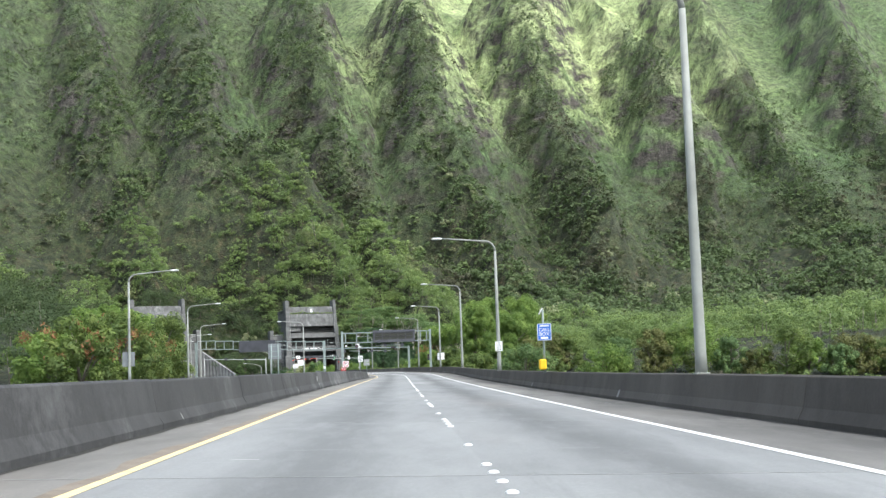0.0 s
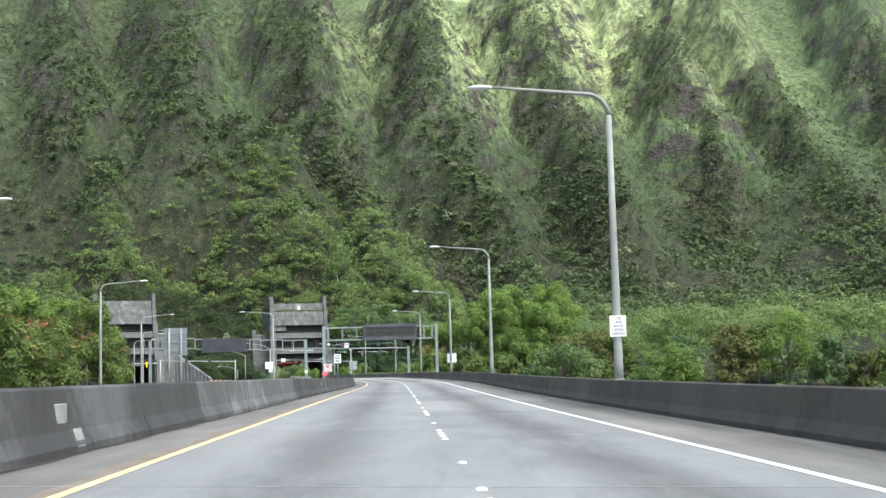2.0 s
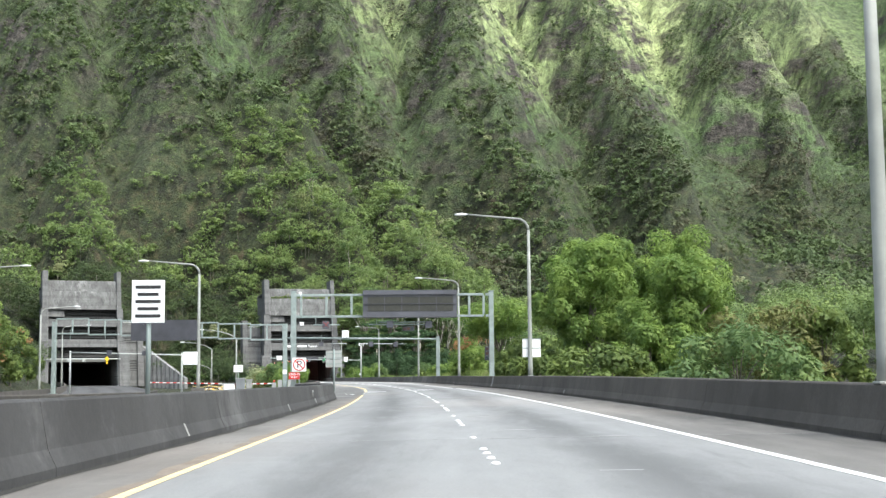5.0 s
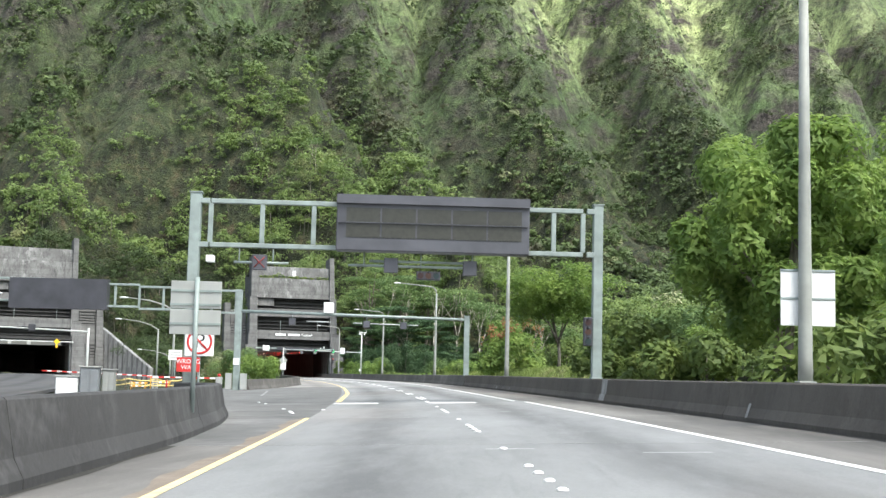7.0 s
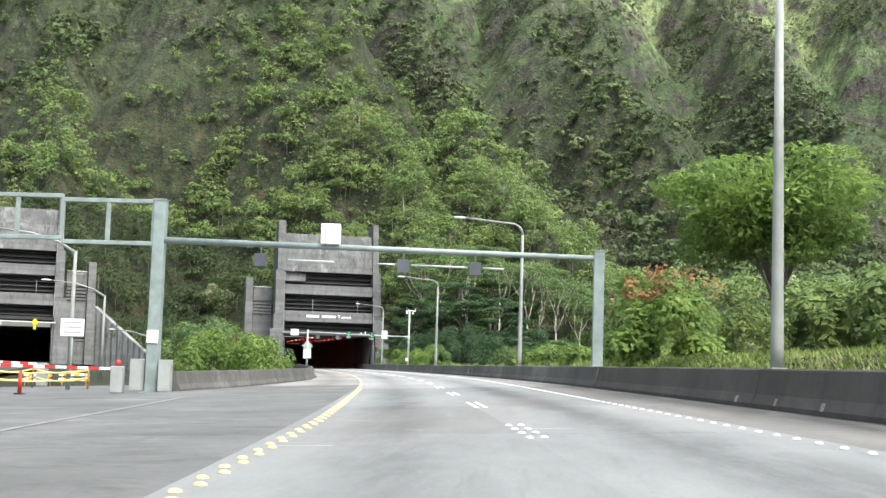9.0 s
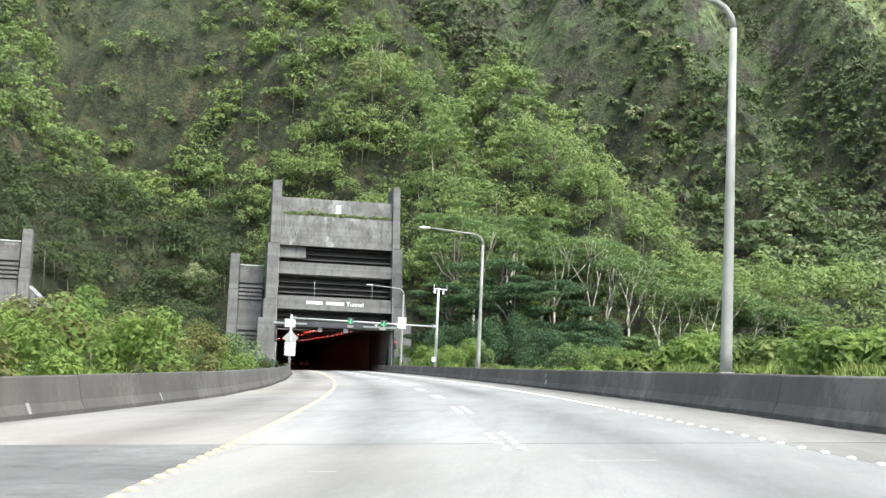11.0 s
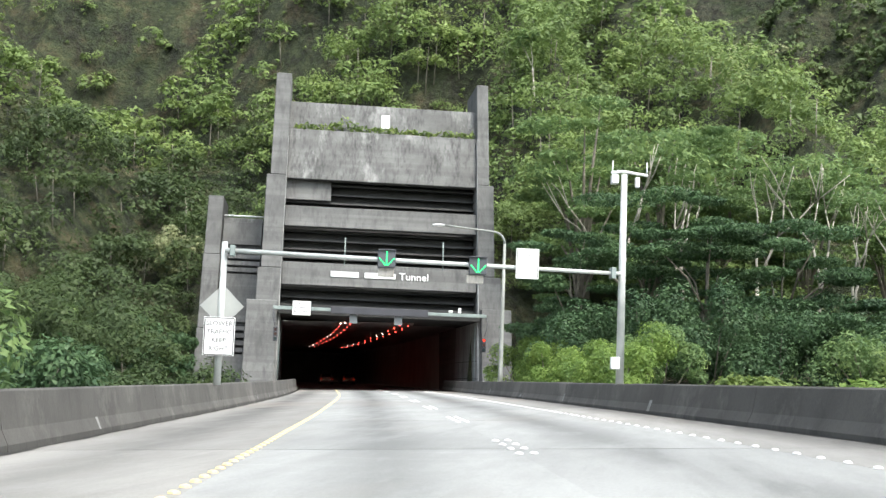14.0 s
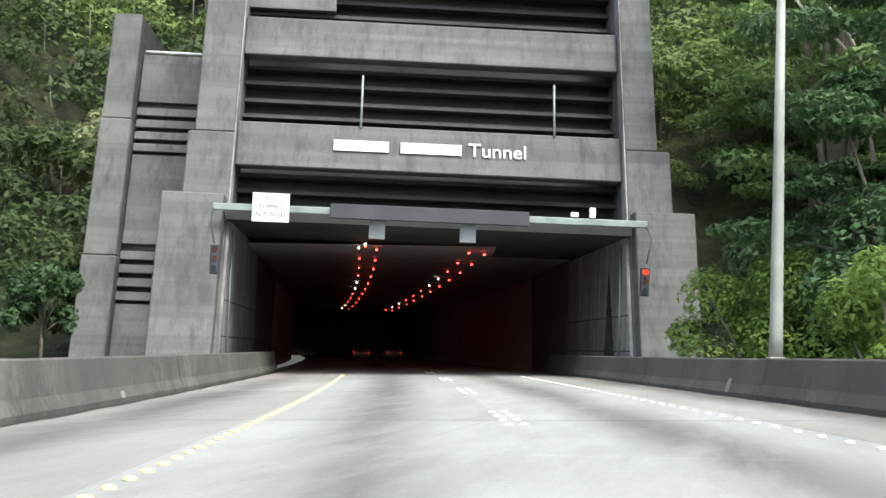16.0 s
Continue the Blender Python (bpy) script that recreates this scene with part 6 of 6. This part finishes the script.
pts, size, gap = wooded(21, 80000, 125, 800, lambda d, gap: gap < 260)
for lo, hi, lobes, per, leaf, label in (
    (0, 36, 10, 170, 0.11, "fine-leaved green forest close beside the portals"),
    (36, 75, 10, 80, 0.15, "dense mixed green forest beside the portals"),
    (75, 112, 8, 30, 0.24, "dense green forest on the foot of the slope"),
    (112, 150, 6, 20, 0.36, "dense green forest higher on the slope"),
    (150, 260, 4, 10, 0.68, "dark green forest on the lower mountain slope"),
):
    sel = (gap >= lo) & (gap < hi) & ~((pts[:, 0] > -37) & (pts[:, 0] < 45) & (pts[:, 1] > 325) & (pts[:, 1] < 454))
    # trees west of the portal take the leaf colour with gully shade in it
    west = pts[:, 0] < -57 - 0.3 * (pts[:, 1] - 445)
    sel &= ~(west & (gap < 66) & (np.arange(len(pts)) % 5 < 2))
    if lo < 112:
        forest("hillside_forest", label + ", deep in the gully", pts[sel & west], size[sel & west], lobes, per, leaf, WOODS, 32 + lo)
        sel &= ~west
    forest("hillside_forest", label, pts[sel], size[sel], lobes, per, leaf, FERN if lo == 0 else FOREST if lo < 150 else SCRUB, 31 + lo)
low, low_size, low_gap = wooded(25, 110000, 380, 600, lambda d, gap: (gap < 110) & (d > -2))
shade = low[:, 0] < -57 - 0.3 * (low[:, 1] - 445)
forest("undergrowth", "undergrowth in the gully with shade in its green", low[shade], low_size[shade] * 0.36, 2, 20, 0.22, WOODS, 54)
forest("undergrowth", "low green undergrowth between the slope trees", low[~shade], low_size[~shade] * 0.36, 2, 20, 0.22, FOREST, 55)
mid_pts, mid_size, _ = wooded(27, 90000, 380, 640, lambda d, gap: (gap >= 110) & (gap < 230) & (d > 10))
forest("undergrowth", "low scrub and grass clumps on the lower slope", mid_pts, mid_size * 0.3, 1, 13, 0.42, FOREST, 58)
q = np.random.RandomState(28)
vx, vy = q.uniform(2, 120, 1500), q.uniform(150, 262, 1500)
keep = (vx - np.interp(vy, [k for k, _ in LANE], [v for _, v in LANE])) > 14
valley = np.c_[vx, vy, land(vx, vy) - 0.3][keep]
forest("undergrowth", "tall grass and low shrubs on the valley side", valley, q.uniform(1.0, 2.6, len(valley)), 3, 16, 0.3, FOREST, 59)
far_pts, far_size, _ = wooded(22, 80000, 560, 860, lambda d, gap: gap >= 260)
more_pts, more_size, _ = wooded(23, 27000, 125, 560, lambda d, gap: gap >= 260)
forest("mountain_scrub", "patchy green scrub on the high fluted slope", np.r_[far_pts, more_pts], np.r_[far_size, more_size] * 1.1, 2, 6, 0.85, SCRUB, 33)
rng = np.random.RandomState(26)
pick = rng.choice(np.nonzero((pts[:, 0] > -20) & (gap > 110))[0], 60, replace=False)
forest("blossoming_crowns", "cream-coloured flowering crowns scattered on the slope", pts[pick], size[pick] * 1.1, 6, 22, 0.4, PALE, 57)
rng = np.random.RandomState(24)
close = pts[(gap < 130) & ~((pts[:, 0] > -37) & (pts[:, 0] < 45) & (pts[:, 1] < 454))]
stems = bmesh.new()
for q in close[rng.choice(len(close), min(640, len(close)), replace=False)]:
    h = rng.uniform(3, 6.5)
    tube([(q[0], q[1], q[2] - 0.5), (q[0] + rng.uniform(-0.4, 0.4), q[1] - 0.5, q[2] + h)], [0.1, 0.04], 5, stems)
tagged(part("forest_trunks", stems, SLOPE_BARK), "thin pale tree trunks among the slope forest", "forest", kind="stuff")


def bare_tree(at, height, seed, label="pale bare-limbed tree with a thin leafy top"):
    """A tree whose white forking limbs show below a thin, flat top."""
    rng = np.random.RandomState(seed)
    root = thing("tree", pose(*at), label, "tree")
    tips = []

    def grow(p, way, r, left, bm):
        q = p + way * height * (rng.uniform(0.34, 0.44) if left == 3 else rng.uniform(0.14, 0.22))
        mid = (p + q) / 2 + Vector(rng.normal(0, 0.009 * height, 3))
        tube([p, mid, q], [r, r * 0.85, r * 0.7], 7, bm)
        if left == 0:
            tips.append(q)
            return
        for _ in range(2 if left < 3 or rng.uniform() < 0.6 else 3):
            w = (way + Vector(rng.normal(0, 0.33, 3)) * Vector((1, 1, 0.4)) + Vector((0, 0, 0.3))).normalized()
            grow(q, w, r * 0.62, left - 1, bm)

    bm = bmesh.new()
    grow(Vector((0, 0, -0.8)), Vector((rng.normal(0, 0.08), rng.normal(0, 0.08), 1)).normalized(), 0.0105 * height, 3, bm)
    part("trunk", bm, PALE_BARK, root, "white forking trunk and limbs")
    lob = [(t.x, t.y, t.z + 0.2, rng.uniform(0.09, 0.16) * height) for t in tips]
    c, dd = shells(rng, lob, 60, 0.25)
    quads("crown", c, dd * np.array([0.3, 0.3, 1]), rng.uniform(0.6, 1.3, len(c)) * 0.24, FERN, rng, root, 2.2, 0.5)
    return root


for k, (bx, by, bh) in enumerate(((-27.7, 447, 18.5), (-23, 450, 18.5), (-17, 452, 19), (-12, 452, 19), (-9.5, 449, 17.5), (-6.7, 446, 17), (-2.5, 449, 14), (0.5, 450, 13), (4, 451, 13), (7, 452, 13), (10.5, 452, 11.5), (14, 452, 10.5), (-52, 510, 11), (-38, 482, 9))):
    bare_tree(on_land(bx, by), bh, 500 + k)


def grass_bank(name, y0, y1, o0, o1, n, seed, label):
    """Long grass blades standing on the bank beside the barrier."""
    rng = np.random.RandomState(seed)
    a, b = rng.uniform(y0, y1, n), rng.uniform(o0, o1, n)
    ys = np.linspace(y0, y1, 80)
    cx, way = np.interp(a, ys, [smooth(LANE, q) for q in ys]), np.interp(a, ys, [heading(q) for q in ys])
    c = np.c_[cx + b * np.cos(way), a + b * np.sin(way), np.zeros(n)]
    c[:, 2] = land(c[:, 0], c[:, 1])
    tall = rng.uniform(0.08, 0.3, n) * (1 + 0.5 * wavy(c[:, 0], c[:, 1], 3, 9))
    turn = rng.uniform(0, 6.28, n)
    side = np.c_[np.cos(turn), np.sin(turn), np.zeros(n)] * 0.035
    lean = rng.normal(0, 0.45, (n, 3)) * tall[:, None]
    lean[:, 2] = tall
    v = np.stack([c - side, c + side, c + lean], 1).reshape(-1, 3)
    ob = sheet(name, v, np.arange(3 * n).reshape(-1, 3).tolist(), GRASS)
    return tagged(ob, label, "grass", kind="stuff")


grass_bank("grass", 228, 330, 6.75, 15, 60000, 71, "tall pale green grass on the roadside bank")
grass_bank("grass", 330, 440, 6.6, 11, 30000, 72, "rough green grass behind the barrier")

# a shrub in orange blossom below the spreading tree
p = spot(289, 11.5)
flame = bush(on_land(p.x, p.y), 5.0, 6.6, 601, BRIGHT, "green shrub with orange blossom", 0.22, 240, 20)
rng = np.random.RandomState(602)
c, dd = shells(rng, lobes_of(rng, 16, 2.9, 2.4, 2.4, 5.0, 0.3, 0.7), 26)
quads("blossom", c, dd, rng.uniform(0.1, 0.22, len(c)), FLAME, rng, flame)

# weeds on the ledge of the portal
rng = np.random.RandomState(81)
n = 500
c = np.c_[rng.uniform(-7.5, 7.8, n), rng.uniform(0.1, 0.9, n) + 0.3 * 21.8, 21.75 + rng.uniform(0, 0.5, n)]
c[:, 2] += 0.9 * np.exp(-((c[:, 0] + 3.2) / 0.9) ** 2) * rng.uniform(0, 1, n)
weeds = quads("ledge_weeds", c, np.tile((0, -0.5, 0.6), (n, 1)), rng.uniform(0.12, 0.3, n), BUSH, rng, None, 2.2)
weeds.matrix_world = pose(PORTAL_AT[0], PORTAL_AT[1], -0.1, 0, 0, PORTAL_TURN)
tagged(weeds, "green weeds growing on the concrete ledge of the portal", "weeds", kind="stuff")


# ---- two cars inside the tunnel ----
def car(y, off, label):
    root = thing("car", stand(y, off, 0), label, "car", "cars in the tunnel")
    white = plain("car_white", (0.7, 0.7, 0.69), 0.25, 0.0, 0.03)
    rows = [(-2.2, 0.82, 0.35, 0.75), (-2.1, 0.88, 0.28, 0.95), (-1.2, 0.9, 0.25, 0.98), (0.9, 0.9, 0.25, 0.92), (1.9, 0.86, 0.28, 0.78), (2.2, 0.76, 0.35, 0.62)]
    bm = bmesh.new()
    rings = [[bm.verts.new(p) for p in ((-w, a, z0), (w, a, z0), (w, a, z1 - 0.12), (w * 0.9, a, z1), (-w * 0.9, a, z1), (-w, a, z1 - 0.12))] for a, w, z0, z1 in rows]
    for p, q in zip(rings, rings[1:]):
        for k in range(6):
            bm.faces.new((p[k], p[(k + 1) % 6], q[(k + 1) % 6], q[k]))
    bm.faces.new(rings[0])
    bm.faces.new(rings[-1][::-1])
    part("body", bm, white, root)
    cabin = part("cabin", block(bmesh.new(), [(-0.78, -1.7, 0.93), (0.78, -1.7, 0.93), (0.78, 1.0, 0.9), (-0.78, 1.0, 0.9), (-0.6, -1.1, 1.45), (0.6, -1.1, 1.45), (0.6, 0.35, 1.45), (-0.6, 0.35, 1.45)]), white, root, bevel=0.04)
    part("rear_window", block(bmesh.new(), [(-0.68, -1.68, 1.0), (0.68, -1.68, 1.0), (0.68, -1.64, 1.0), (-0.68, -1.64, 1.0), (-0.56, -1.2, 1.4), (0.56, -1.2, 1.4), (0.56, -1.16, 1.4), (-0.56, -1.16, 1.4)]), LENS, cabin, "dark rear window")
    for sx in (-1, 1):
        part("tail_light", cube(sx * 0.7 - 0.12, -2.22, 0.62, sx * 0.7 + 0.12, -2.14, 0.78), TAIL, root, "red tail light")
        for yy in (-1.35, 1.35):
            w = part("wheel", tube([(sx * 0.72, yy, 0.31), (sx * 0.92, yy, 0.31)], 0.31, 14), INK, root)
            part("rim", tube([(sx * 0.915, yy, 0.31), (sx * 0.93, yy, 0.31)], 0.19, 10), STEEL, w)
    part("plate_bar", cube(-0.16, -2.23, 0.5, 0.16, -2.2, 0.6), SIGN_BACK, root)
    return root


car(516, -1.9, "white saloon car driving inside the tunnel")
car(526, 1.9, "white hatchback car driving inside the tunnel")
